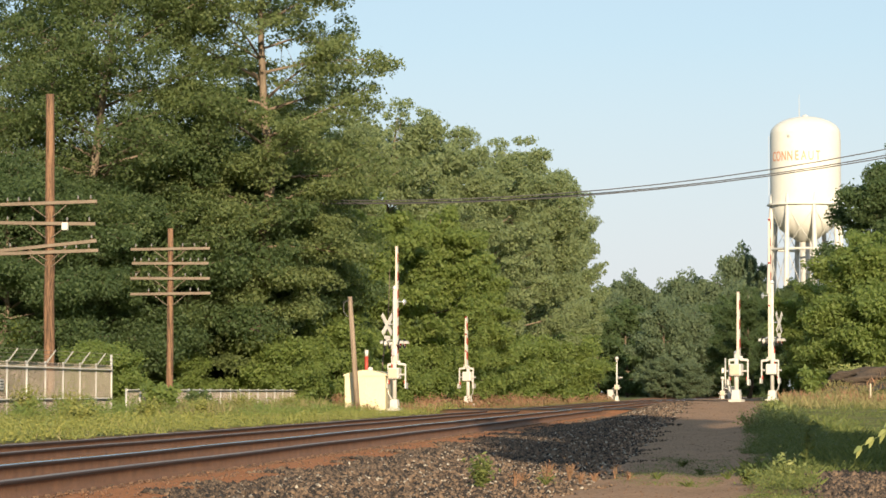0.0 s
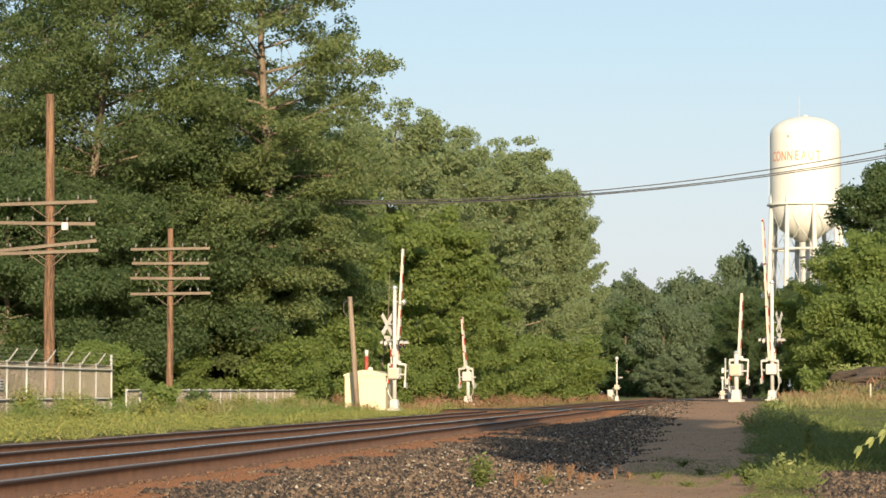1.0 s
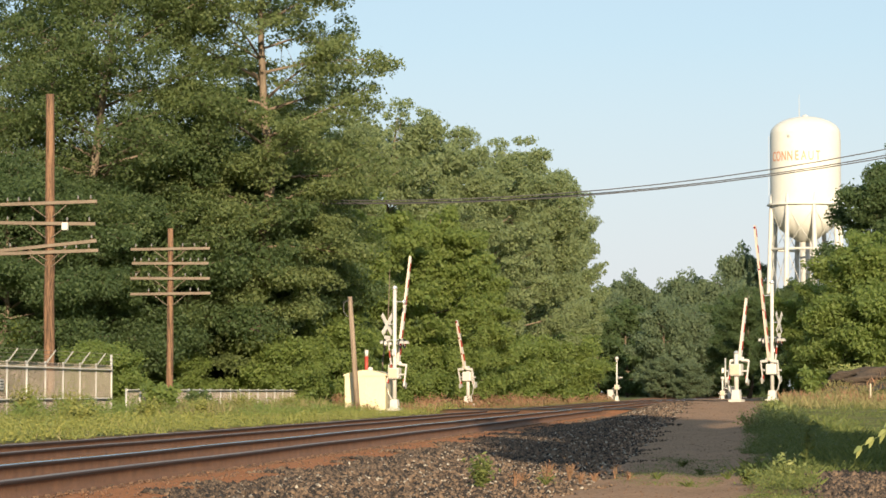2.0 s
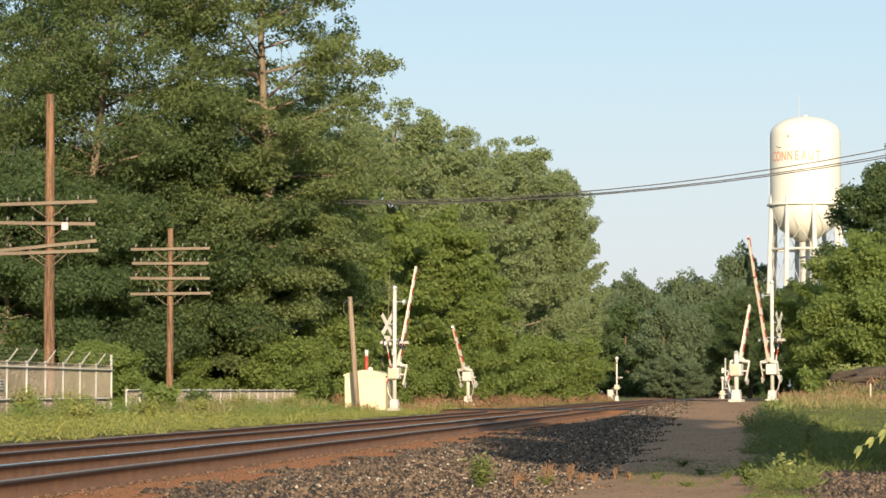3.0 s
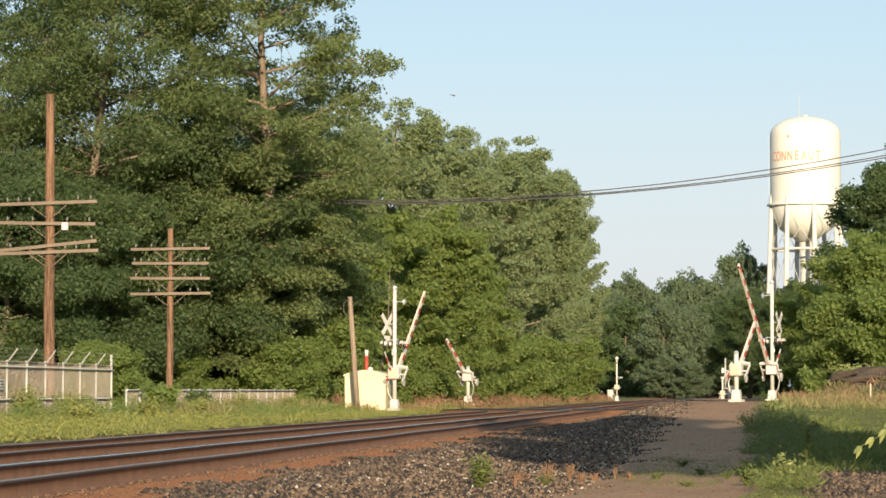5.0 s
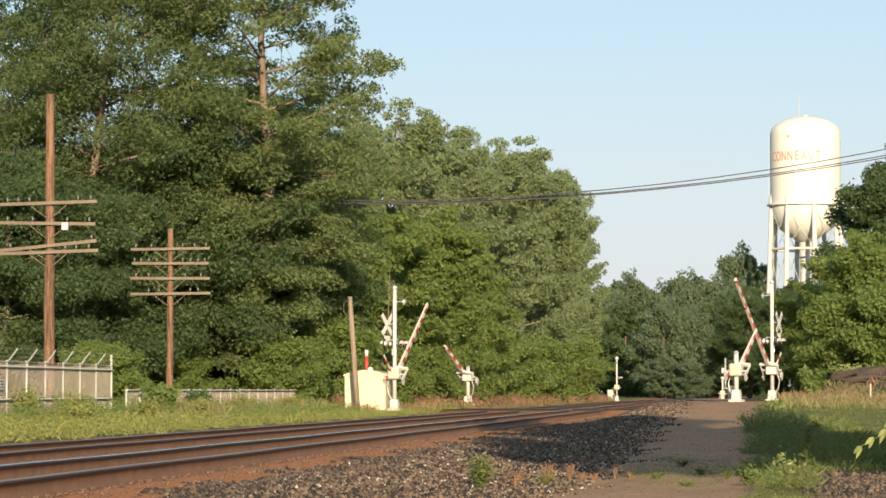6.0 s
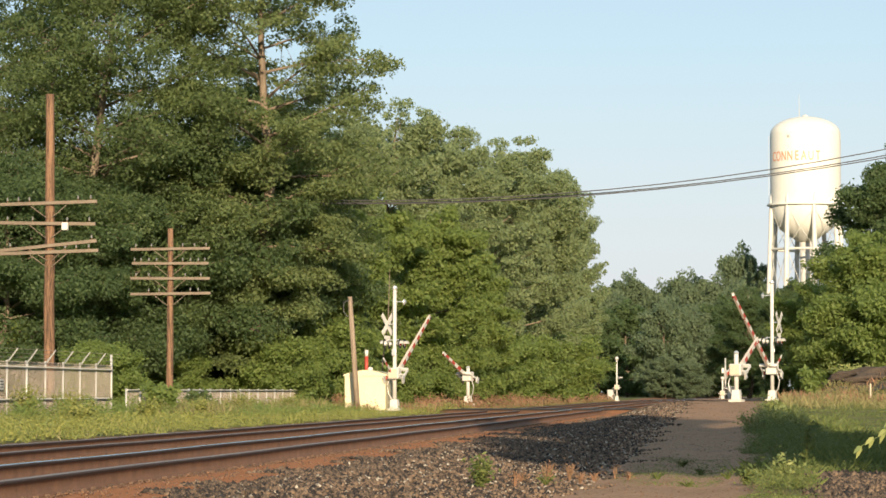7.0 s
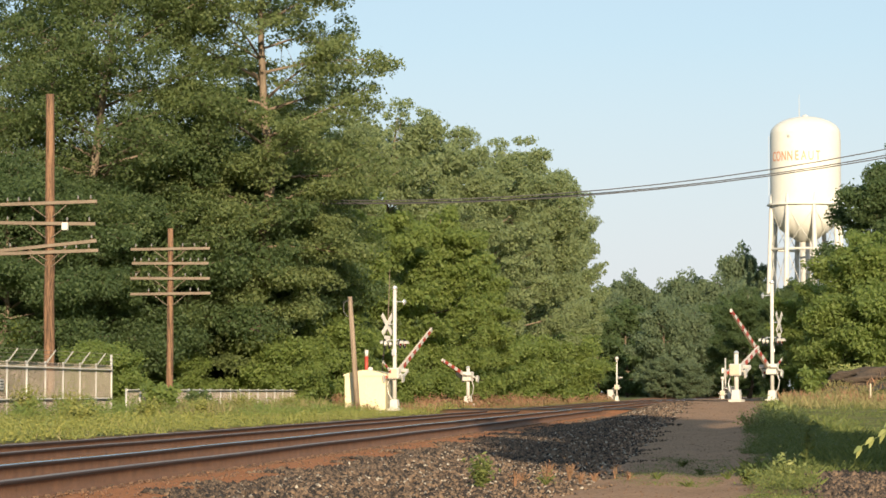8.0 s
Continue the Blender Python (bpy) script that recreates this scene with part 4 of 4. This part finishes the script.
def crossbuck(t, y, z, turn):
    c = new("crossbuck")
    c.parent, c.matrix_basis = t, pose(0, y, z, 0, 0, turn)
    tagged(c, "white crossbuck of two crossed blades")
    for a, dy in ((45, 0.012), (-45, -0.012)):
        bm = bmesh.new()
        box(bm, (1.22, 0.014, 0.23), (0, dy, 0), 0.004, Matrix.Rotation(radians(a), 4, "Y"))
        part("blade", bm, M_WHITE, c)
        for sx in (-1, 1):
            bm = bmesh.new()
            rot = Matrix.Rotation(radians(a), 4, "Y")
            box(bm, (0.3, 0.004, 0.04), rot @ Vector((sx * 0.36, 0, 0)) + Vector((0, dy + 0.012 if dy > 0 else dy + 0.036, 0)), 0, rot)
            part("lettering_bar", bm, M_BLACK, c)
    bm = bmesh.new()
    box(bm, (0.5, 0.014, 0.32), (0, 0, -0.66), 0.01)
    part("tracks_plate", bm, M_WHITE, c)
    bm = bmesh.new()
    tube(bm, [(0, 0, 0), (0, -y, 0)], 0.03, 8)
    part("sign_bracket", bm, M_ALU, c)


def crossing_signal(x, y, z, heading, mast, pivot_z, length, buck_z, lamp_z, footway, label, buck_turn=-14):
    """Mast with crossbuck, flashers, bell and a long gate. heading: the way the lowered arm points, degrees from +x."""
    t = thing("crossing_signal", label, "crossing gate", pose(x, y, z, 0, 0, heading), "crossing gates")
    pedestal(t)
    bm = bmesh.new()
    tube(bm, [(0, 0, 0.3), (0, 0, mast * 0.5), (0, 0, mast)], [0.095, 0.088, 0.082], 14)
    part("mast", bm, M_WHITE, t, smooth=True)
    bm = bmesh.new()
    lathe(bm, [(0.1, 0), (0.12, 0.05), (0.1, 0.14), (0.02, 0.18)], 14)
    part("mast_cap", bm, M_ALU, t, at=pose(0, 0, mast - 0.06))
    bm = bmesh.new()
    tube(bm, [(0, 0.1, mast - 0.58), (0, -0.45, mast - 0.62)], 0.025, 6)
    br = part("bell_bracket", bm, M_ALU, t)
    bm = bmesh.new()
    lathe(bm, [(0.14, 0), (0.13, 0.04), (0.09, 0.08), (0.02, 0.1)], 16)
    part("bell", bm, M_ALU, br, at=pose(0, -0.42, mast - 0.62, 90, 0, 0))
    crossbuck(t, 0.34, buck_z, buck_turn)
    flasher(t, 0.3, lamp_z, 1)
    flasher(t, -0.3, lamp_z, -1)
    mechanism(t, pivot_z + 0.02)
    bm = bmesh.new()
    box(bm, (0.09, 0.2, 0.3), (-0.1, 0, pivot_z + 0.95), 0.015)
    part("junction_box", bm, M_ALU, t)
    return t, gate_arm(length, t, (0, -0.1, pivot_z)), pavement_arm(footway, t, (-0.05, 0.1, pivot_z))


def exit_gate(x, y, z, heading, pivot_z, length, post, label):
    t = thing("exit_gate", label, "crossing gate", pose(x, y, z, 0, 0, heading), "crossing gates")
    pedestal(t)
    bm = bmesh.new()
    tube(bm, [(0, 0, 0.3), (0, 0, post)], [0.1, 0.095], 14)
    part("mast", bm, M_WHITE, t, smooth=True)
    bm = bmesh.new()
    lathe(bm, [(0.1, 0), (0.115, 0.04), (0.08, 0.1), (0.02, 0.13)], 14)
    part("mast_cap", bm, M_ALU, t, at=pose(0, 0, post - 0.03))
    mechanism(t, pivot_z)
    return t, gate_arm(length, t, (0, -0.1, pivot_z))


GATE_1 = crossing_signal(-15.88, 138, 0.0, 79, 5.4, 1.62, 5.62, 3.8, 3.05, 1.3, "white crossing signal mast with crossbuck and lowering gate beside a cabinet")
GATE_2 = exit_gate(-15.38, 168, 0.1, 251, 1.55, 3.2, 2.02, "short white exit gate post with banded arm in front of bushes")
GATE_3 = exit_gate(-0.86, 132, float(land(-0.86, 132)), 74.5, 1.33, 3.25, 2.03, "short white exit gate post with large mechanism box on gravel")
GATE_4 = crossing_signal(0.70, 147, float(land(0.7, 147)), 254.5, 5.5, 1.46, 7.05, 3.65, 2.88, 1.3, "tall white crossing signal mast with crossbuck and long lowering gate", -3)


# ---- the next crossing down the line ----
def far_signal(x, y, height, label, case=True):
    t = thing("flashing_signal", label, "crossing signal", pose(x, y, float(land(x, y)), 0, 0, 80), "far crossing signals")
    pedestal(t)
    bm = bmesh.new()
    tube(bm, [(0, 0, 0.3), (0, 0, height)], 0.09, 10)
    part("mast", bm, M_WHITE, t, smooth=True)
    bm = bmesh.new()
    bmesh.ops.create_icosphere(bm, subdivisions=2, radius=0.2)
    part("mast_ball", bm, M_WHITE, t, smooth=True, at=pose(0, 0, height))
    flasher(t, -0.3, height * 0.56, -1)
    mechanism(t, height * 0.32)
    if case:
        bm = bmesh.new()
        box(bm, (0.5, 0.6, 1.2), (0.3, 0.75, 0.6), 0.03)
        part("relay_case", bm, M_GALV, t)
    return t


far_signal(-14.95, 338, 4.55, "small white flashing signal at the next crossing")
far_signal(-3.5, 322, 2.2, "low white signal at the next crossing beside dark trees", False)

# thin dark post with a small box beside it
slim = thing("signal_post", "slim dark grey post with a small box at the next crossing", "post", pose(-3.25, 326, float(land(-3.25, 326))))
bm = bmesh.new()
tube(bm, [(0, 0, -0.2), (0, 0, 4.3)], [0.1, 0.08], 8)
part("post", bm, M_GALV, slim, smooth=True)
bm = bmesh.new()
box(bm, (0.3, 0.3, 0.5), (-0.25, 0, 3.0), 0.03)
part("box", bm, M_GALV, slim)
bm = bmesh.new()
box(bm, (0.7, 0.5, 1.3), (0.55, 0, 0.75), 0.03)
part("relay_case", bm, M_GALV, slim)

# ---- water tower ----
TX, TY, TR = 8.35, 540, 6.0
tower = thing("water_tower", "ivory municipal water tower on slender white legs with orange lettering", "water tower", pose(TX, TY, 0))
bm = bmesh.new()
prof = [(0.9, 26.2), (1.6, 26.5)]
prof += [(TR * math.sin(a), 32.6 - 6.0 * math.cos(a)) for a in (math.pi / 2 * k / 12 for k in range(4, 13))]
prof += [(TR, 36), (TR, 40), (TR, 44.6)]
prof += [(TR * math.cos(a), 44.6 + 3.1 * math.sin(a)) for a in (math.pi / 2 * k / 10 for k in range(1, 10))] + [(0.25, 47.72)]
lathe(bm, prof, 64)
part("tank", bm, M_TANK, tower, smooth=True)
bm = bmesh.new()
lathe(bm, [(TR, 32.45), (TR + 0.55, 32.45), (TR + 0.55, 32.75), (TR, 32.75)], 64)
part("balcony", bm, M_TANK, tower)
bm = bmesh.new()
lathe(bm, [(1.05, -0.5), (1.0, 20), (1.05, 26.6)], 24)
part("riser", bm, M_WHITE, tower, smooth=True)
bm = bmesh.new()
tube(bm, [(-1.0, 0, 47.6), (-1.0, 0, 51.5)], [0.07, 0.03], 6)
part("antenna", bm, M_GALV, tower)
bm = bmesh.new()
lathe(bm, [(0.55, 0), (0.5, 0.25), (0.15, 0.45)], 16)
part("roof_vent", bm, M_WHITE, tower, at=pose(0, 0, 47.6))
LEGS = [radians(193 + 45 * k) for k in range(8)]
foot = [Vector(((TR + 1.1) * math.cos(a), (TR + 1.1) * math.sin(a), -0.5)) for a in LEGS]
head = [Vector((TR * 0.985 * math.cos(a), TR * 0.985 * math.sin(a), 32.6)) for a in LEGS]
for a, b in zip(foot, head):
    bm = bmesh.new()
    tube(bm, [a, a.lerp(b, 0.5), b, b + Vector((0, 0, 1.8))], [0.44, 0.42, 0.4, 0.2], 12)
    part("leg", bm, M_WHITE, tower, smooth=True)
for k in range(8):
    j = (k + 1) % 8
    for z0, z1 in ((0.38, 0.77),):
        p, q = foot[k].lerp(head[k], z1), foot[j].lerp(head[j], z1)
        bm = bmesh.new()
        tube(bm, [p, q], 0.2, 8)
        part("strut", bm, M_WHITE, tower)
        for u, w in ((k, j), (j, k)):
            bm = bmesh.new()
            tube(bm, [foot[u].lerp(head[u], z0), foot[w].lerp(head[w], z1)], 0.06, 5)
            part("tie_rod", bm, M_GALV, tower)
            bm = bmesh.new()
            tube(bm, [foot[u].lerp(head[u], z1), foot[w].lerp(head[w], 0.98)], 0.05, 5)
            part("tie_rod", bm, M_GALV, tower)
bm = bmesh.new()
lathe(bm, [(0.3, 0), (0.3, 0.06), (0.22, 0.08)], 14)
part("hatch", bm, M_GALV, tower, at=Matrix.Translation((-2.9, -math.sqrt(TR ** 2 - 2.9 ** 2) - 0.0, 44.0)) @ pose(0, 0, 0, 90, 0, -29))
bm = bmesh.new()
for side in (-0.22, 0.22):
    tube(bm, [(side, -0.2, 33), (side, -0.2, 44.4)], 0.03, 5)
for k in range(36):
    tube(bm, [(-0.22, -0.2, 33.2 + 0.31 * k), (0.22, -0.2, 33.2 + 0.31 * k)], 0.018, 4)
part("ladder", bm, M_WHITE, tower, at=pose(-TR, 0, 0, 0, 0, -90))
# lettering round the tank, letter by letter
for k, ch in enumerate("CONNEAUT"):
    cu = bpy.data.curves.new("letter", "FONT")
    cu.body, cu.size, cu.align_x, cu.extrude, cu.offset = ch, 2.3, "CENTER", 0.02, 0.03
    tmp = bpy.data.objects.new("tmp", cu)
    scene.collection.objects.link(tmp)
    bpy.context.view_layer.update()
    me = bpy.data.meshes.new_from_object(tmp.evaluated_get(bpy.context.evaluated_depsgraph_get()))
    bpy.data.objects.remove(tmp)
    a = radians(-90 - 61 + 11.55 * k)
    me.materials.clear()
    me.materials.append(M_LETTER)
    for v in me.vertices:
        b = a + v.co.x * 0.62 / TR
        r = TR + 0.03 + v.co.z
        v.co = Vector((r * math.cos(b), r * math.sin(b), 39.9 + v.co.y))
    o = new("letter", me)
    o.parent = tower

# ---- overhead cables over the crossing ----
def cable(name, y, z0, zl, label, n=40):
    """A sagging cable across the line, lowest left of the track."""
    t = thing(name, label, "cable", pose(0, 0, 0), "overhead cables")
    pts = []
    for k in range(n + 1):
        x = -62 + 100 * k / n
        pts.append((x, y + 0.02 * (x + 20), zl + z0 * (x + 18.0) ** 2))
    bm = bmesh.new()
    tube(bm, pts, 0.026, 6)
    part("strand", bm, M_CABLE, t)


cable("overhead_cable", 150, 0.0040, 10.0, "upper black overhead cable sagging across the track")
cable("overhead_cable", 150.4, 0.00368, 9.92, "black overhead cable sagging across the track")
cable("overhead_cable", 150.2, 0.00358, 9.86, "lower black overhead cable sagging across the track")

# ---- small plants and posts ----
def sprig_plant(name, label, x, y, h, spread, n, size, mat, seed, stems=7):
    rng = np.random.default_rng(seed)
    t = thing(name, label, "plant", pose(x, y, float(land(x, y))))
    bm, cs, ns = bmesh.new(), [], []
    for k in range(stems):
        a = rng.uniform(0, 6.28)
        tip = Vector((math.cos(a) * spread * rng.uniform(0.2, 1), math.sin(a) * spread * rng.uniform(0.2, 1), h * rng.uniform(0.6, 1)))
        tube(bm, [(0, 0, -0.02), tip * 0.5 + Vector((0, 0, 0.1 * h)), tip], [0.012, 0.009, 0.004], 5)
        for _ in range(n // stems):
            q = rng.uniform(0.2, 1)
            p = (tip * q) + Vector(rng.normal(0, 0.05 + 0.06 * spread, 3))
            cs.append(p)
            ns.append((math.cos(a) * 0.4, math.sin(a) * 0.4 - 0.4, 0.8))
    part("stem", bm, mat, t)
    v, f = leaves(rng, np.array(cs), size, np.array(ns) + rng.normal(0, 0.4, (len(cs), 3)), long=2.2)
    v[:, 2] = np.maximum(v[:, 2], 0.0)
    o = new("foliage", array_mesh("foliage", v, f, mat))
    o.parent = t
    return t


sprig_plant("weed_plant", "green weed tuft growing out of the ballast", -3.72, 42.6, 0.42, 0.16, 420, 0.035, M_GRASS, 1, 14)
sprig_plant("weed_plant", "pale broad-leaved weed on the grassy verge", 0.42, 44.8, 0.34, 0.24, 150, 0.038, M_SUMAC, 2)
sprig_plant("weed_plant", "small green weed beside the gravel road", -0.12, 44.2, 0.26, 0.2, 140, 0.04, M_GRASS, 3)
sprig_plant("weed_plant", "tall slender weed stalk on the verge", 0.72, 47.5, 0.85, 0.1, 90, 0.05, M_GRASS, 4, 3)
sprig_plant("weed_plant", "clump of pale flowering weeds at the lawn's edge", 0.45, 86, 0.6, 0.55, 700, 0.05, M_SUMAC, 5, 16)
for k, (x, y, h) in enumerate(((0.15, 82, 0.62), (0.75, 83, 0.6), (1.05, 81, 0.52), (-0.2, 79, 0.5), (0.5, 78, 0.55))):
    sprig_plant("weed_plant", "pale flowering weeds on the shaded verge", x, y, h, 0.4, 420, 0.035, M_SUMAC, 100 + k, 14)
sprig_plant("weed_plant", "leafy shrub growing against the low fence", -20.4, 107, 1.15, 0.7, 1500, 0.1, M_BUSH, 6, 22)
sprig_plant("weed_plant", "leafy dark shrub against the low fence", -19.9, 112, 0.9, 0.6, 1200, 0.1, M_LOCUST, 7, 20)
sprig_plant("weed_plant", "leafy shrub at the end of the low fence", -19.6, 150, 1.5, 0.8, 1500, 0.12, M_BUSH, 8, 22)
sprig_plant("weed_plant", "broad-leaved vine clump on the earth mound", 4.9, 155, 0.7, 1.6, 2200, 0.08, M_SUMAC, 9, 26)
sprig_plant("weed_plant", "broad-leaved vine clump spreading over the mound", 7.6, 155, 0.8, 1.8, 2400, 0.08, M_SUMAC, 10, 26)
sprig_plant("weed_plant", "bright green shrub beside the crossing mast", 2.6, 150, 1.5, 0.8, 1000, 0.13, M_BUSH, 12, 18)
for k, (x, y, h) in enumerate(((-18.2, 84, 0.5), (-20.1, 91, 0.7), (-19.0, 98, 0.45), (-18.4, 104, 0.5), (-19.4, 118, 0.6), (-18.9, 127, 0.6), (-20.6, 88, 0.8))):
    sprig_plant("weed_plant", "yellow-green weed clump beside the fence", x, y, h * 1.35, 0.6, 1100, 0.042, M_WEED, 20 + k, 24)
for k, (x, y, h) in enumerate(((-2.95, 44.5, 0.22), (-3.1, 47, 0.26), (-2.55, 45.6, 0.2), (-3.3, 43.0, 0.24), (-2.2, 49, 0.2),
                               (-2.75, 46.4, 0.24), (-2.45, 47.6, 0.17), (-3.35, 45.2, 0.16), (-1.9, 47.0, 0.14), (-2.9, 49.5, 0.22))):
    sprig_plant("dry_weed", "dead straw-coloured weed stalks in the gravel", x, y, h, 0.1, 40, 0.02, M_STRAW, 40 + k, 8)
for k, (x, y, h) in enumerate(((-1.5, 47.5, 0.1), (-0.9, 50.5, 0.12), (-0.45, 47.8, 0.13), (-1.0, 45.5, 0.08), (-2.9, 43.6, 0.16), (-1.3, 55, 0.13))):
    sprig_plant("grass_tuft", "small green grass tuft in the gravel road", x, y, h, 0.16, 120, 0.014, M_GRASS, 60 + k, 14)

for k, (x, y, h, r) in enumerate(((-18.15, 136.6, 0.85, 0.3), (-16.85, 137.0, 0.5, 0.4), (-17.5, 136.0, 0.45, 0.4), (-18.6, 139, 0.9, 0.4))):
    sprig_plant("dry_weed", "reddish dry weeds beside the signal cabinet", x, y, h, r, 260, 0.035, M_STRAW, 80 + k, 12)

# compound leaves of a sumac that reach into view beside the camera
sumac = thing("sumac_branch", "hanging sumac branch with long pale green leaflets", "branch", pose(1.5, 27.0, float(land(1.5, 27.0)) - 0.05))
bm = bmesh.new()
tube(bm, [(0.5, 0, 0), (0.4, 0, 0.7), (0.1, 0, 1.1)], [0.022, 0.016, 0.008], 6)
part("stem", bm, M_BARK, sumac)
rng = np.random.default_rng(5)
for base, tip in (((0.1, 0, 1.0), (-0.62, 0.0, 0.84)), ((0.2, 0, 1.1), (-0.36, 0.1, 1.05)), ((0.3, 0, 0.8), (-0.3, -0.1, 0.66))):
    base, tip = Vector(base), Vector(tip)
    bm = bmesh.new()
    for k in range(7):
        q = 0.15 + 0.85 * k / 6
        p = base.lerp(tip, q) + Vector((0, 0, 0.12 * math.sin(math.pi * q)))
        d = (tip - base).normalized()
        for s in (-1, 1):
            out = (d * 0.5 + Vector((0, s * 0.3, -0.85 if s > 0 else -0.2))).normalized()
            w = out.cross(Vector((0, 1, 0.25 * s))).normalized()
            ln = 0.14 * (1 - 0.3 * q) * (0.85 + 0.3 * rng.random())
            droop = Vector((0, 0, -0.02))
            pts = [p, p + out * ln * 0.3 + w * 0.019, p + out * ln * 0.65 + w * 0.015 + droop * 0.5, p + out * ln + droop,
                   p + out * ln * 0.65 - w * 0.015 + droop * 0.5, p + out * ln * 0.3 - w * 0.019]
            bm.faces.new([bm.verts.new(x) for x in pts])
    tube(bm, [base, base.lerp(tip, 0.5) + Vector((0, 0, 0.12)), tip], [0.008, 0.006, 0.003], 5)
    part("compound_leaf", bm, M_SUMAC, sumac)

stake = thing("survey_stake", "thin pale wooden stake with brown top in the grass", "stake", pose(4.75, 134, float(land(4.75, 134))))
bm = bmesh.new()
box(bm, (0.07, 0.05, 0.85), (0, 0, 0.35), 0.006)
part("stake", bm, M_STAKE, stake)
bm = bmesh.new()
box(bm, (0.06, 0.055, 0.22), (0, 0, 0.885), 0.006)
part("flagging", bm, M_POLE, stake)
# heap of dark earth by the road
bm = bmesh.new()
bmesh.ops.create_icosphere(bm, subdivisions=5, radius=1.0)
for v in bm.verts:
    d = v.co.copy()
    k = 1 + 0.10 * math.sin(d.x * 7 + 2 * math.sin(d.y * 5)) + 0.07 * math.sin(d.y * 11 + d.z * 9) + 0.04 * math.sin(d.x * 23 + d.y * 17)
    v.co = Vector((d.x * 4.2 * k, d.y * 2.2 * k, d.z * 0.8 * k + 0.05 * math.sin(d.x * 41 + 3 * math.sin(d.y * 29))))
mound = new("earth_mound", finish(bm, "earth_mound", M_SOIL, True))
mound.matrix_basis = pose(7.6, 151.6, float(land(7.6, 151.6)) - 0.42)
tagged(mound, "heap of dark bare earth overgrown with weeds", "earth mound")

# rubber panels of the next crossing
pads = thing("level_crossing", "dark rubber panels between the rails at the next crossing", "crossing", pose(float(bend(334)), 334, 0))
for x0, w in ((-6.5, 1.0), (-7.95, 1.3), (-9.45, 1.2), (-11.8, 1.3)):
    for k in range(4):
        bm = bmesh.new()
        box(bm, (w, 2.3, 0.12), (x0, -3.6 + 2.4 * k, -0.05), 0.01)
        part("panel", bm, M_PANEL, pads)

# dead sapling behind the cabinet
sap = thing("sapling", "thin bare dead sapling behind the signal cabinet", "tree", pose(-17.0, 142.5, 0))
bm = bmesh.new()
tube(bm, [(0, 0, -0.1), (0.05, 0, 2.2), (0.3, 0, 4.0), (0.38, 0, 6.4)], [0.04, 0.035, 0.028, 0.012], 6)
tube(bm, [(0.3, 0, 4.0), (0.75, 0, 5.4)], [0.018, 0.008], 5)
part("stem", bm, M_ARMWOOD, sap)

# ---- a bird crosses the sky ----
bird = thing("bird", "small grey bird flying across the sky", "bird", pose(20, 232, 10))
bm = bmesh.new()
tube(bm, [(-0.2, 0, 0), (-0.12, 0, 0.01), (0.0, 0, 0.0), (0.12, 0, 0), (0.24, 0, 0.01)], [0.01, 0.03, 0.04, 0.028, 0.02], 8)
part("body", bm, M_BIRD, bird)
WINGS = []
for s in (-1, 1):
    bm = bmesh.new()
    for zz in (0.006, -0.006):
        q = [bm.verts.new(p) for p in ((-0.07, 0, zz), (0.07, 0, zz), (0.03, s * 0.16, zz), (-0.05, s * 0.3, zz * 0.5), (-0.08, s * 0.16, zz))]
        bm.faces.new(q)
    w = part("wing", bm, M_BIRD, bird)
    WINGS.append((w, s))

# how far the arms have swung from upright, in degrees
SWING = ((0, 0), (0.45, 0.5), (1.0, 9.5), (1.5, 15.5), (2.3, 24.5), (3.0, 31), (3.5, 35.5), (4.0, 40), (4.5, 44.5), (5.2, 50), (6.0, 55.5), (6.5, 58.5), (7.0, 62), (7.5, 65.5), (8.0, 68.5))


def motions():
    for (t, arm, *rest), faster, z in ((GATE_1, 0.0, 1.62), (GATE_2, 0.09, 1.55), (GATE_3, 0.06, 1.33), (GATE_4, 0.0, 1.46)):
        walk(arm, [(s, pose(0, -0.1, z, 0, a * (1 + faster), 0)) for s, a in SWING])
        for short in rest:
            walk(short, [(s, pose(-0.05, 0.1, z, 0, -a, 0)) for s, a in SWING])
    flight = ((0, 15.4), (1, 16.7), (2, 17.9), (3, 18.75), (3.5, 19.4), (4, 20.5), (4.5, 21.65), (5, 22.8), (6, 25.0), (7, 27.2), (8, 29.3))
    walk(bird, [(s, pose(-0.74 - 12.0 * (s - 3.2), 232, z, 0, -8, 180)) for s, z in flight])
    for w, side in WINGS:
        walk(w, [(k * 0.1, pose(0, 0, 0.02, side * (28 if k % 2 else -18), 0, 0)) for k in range(81)])


motions()
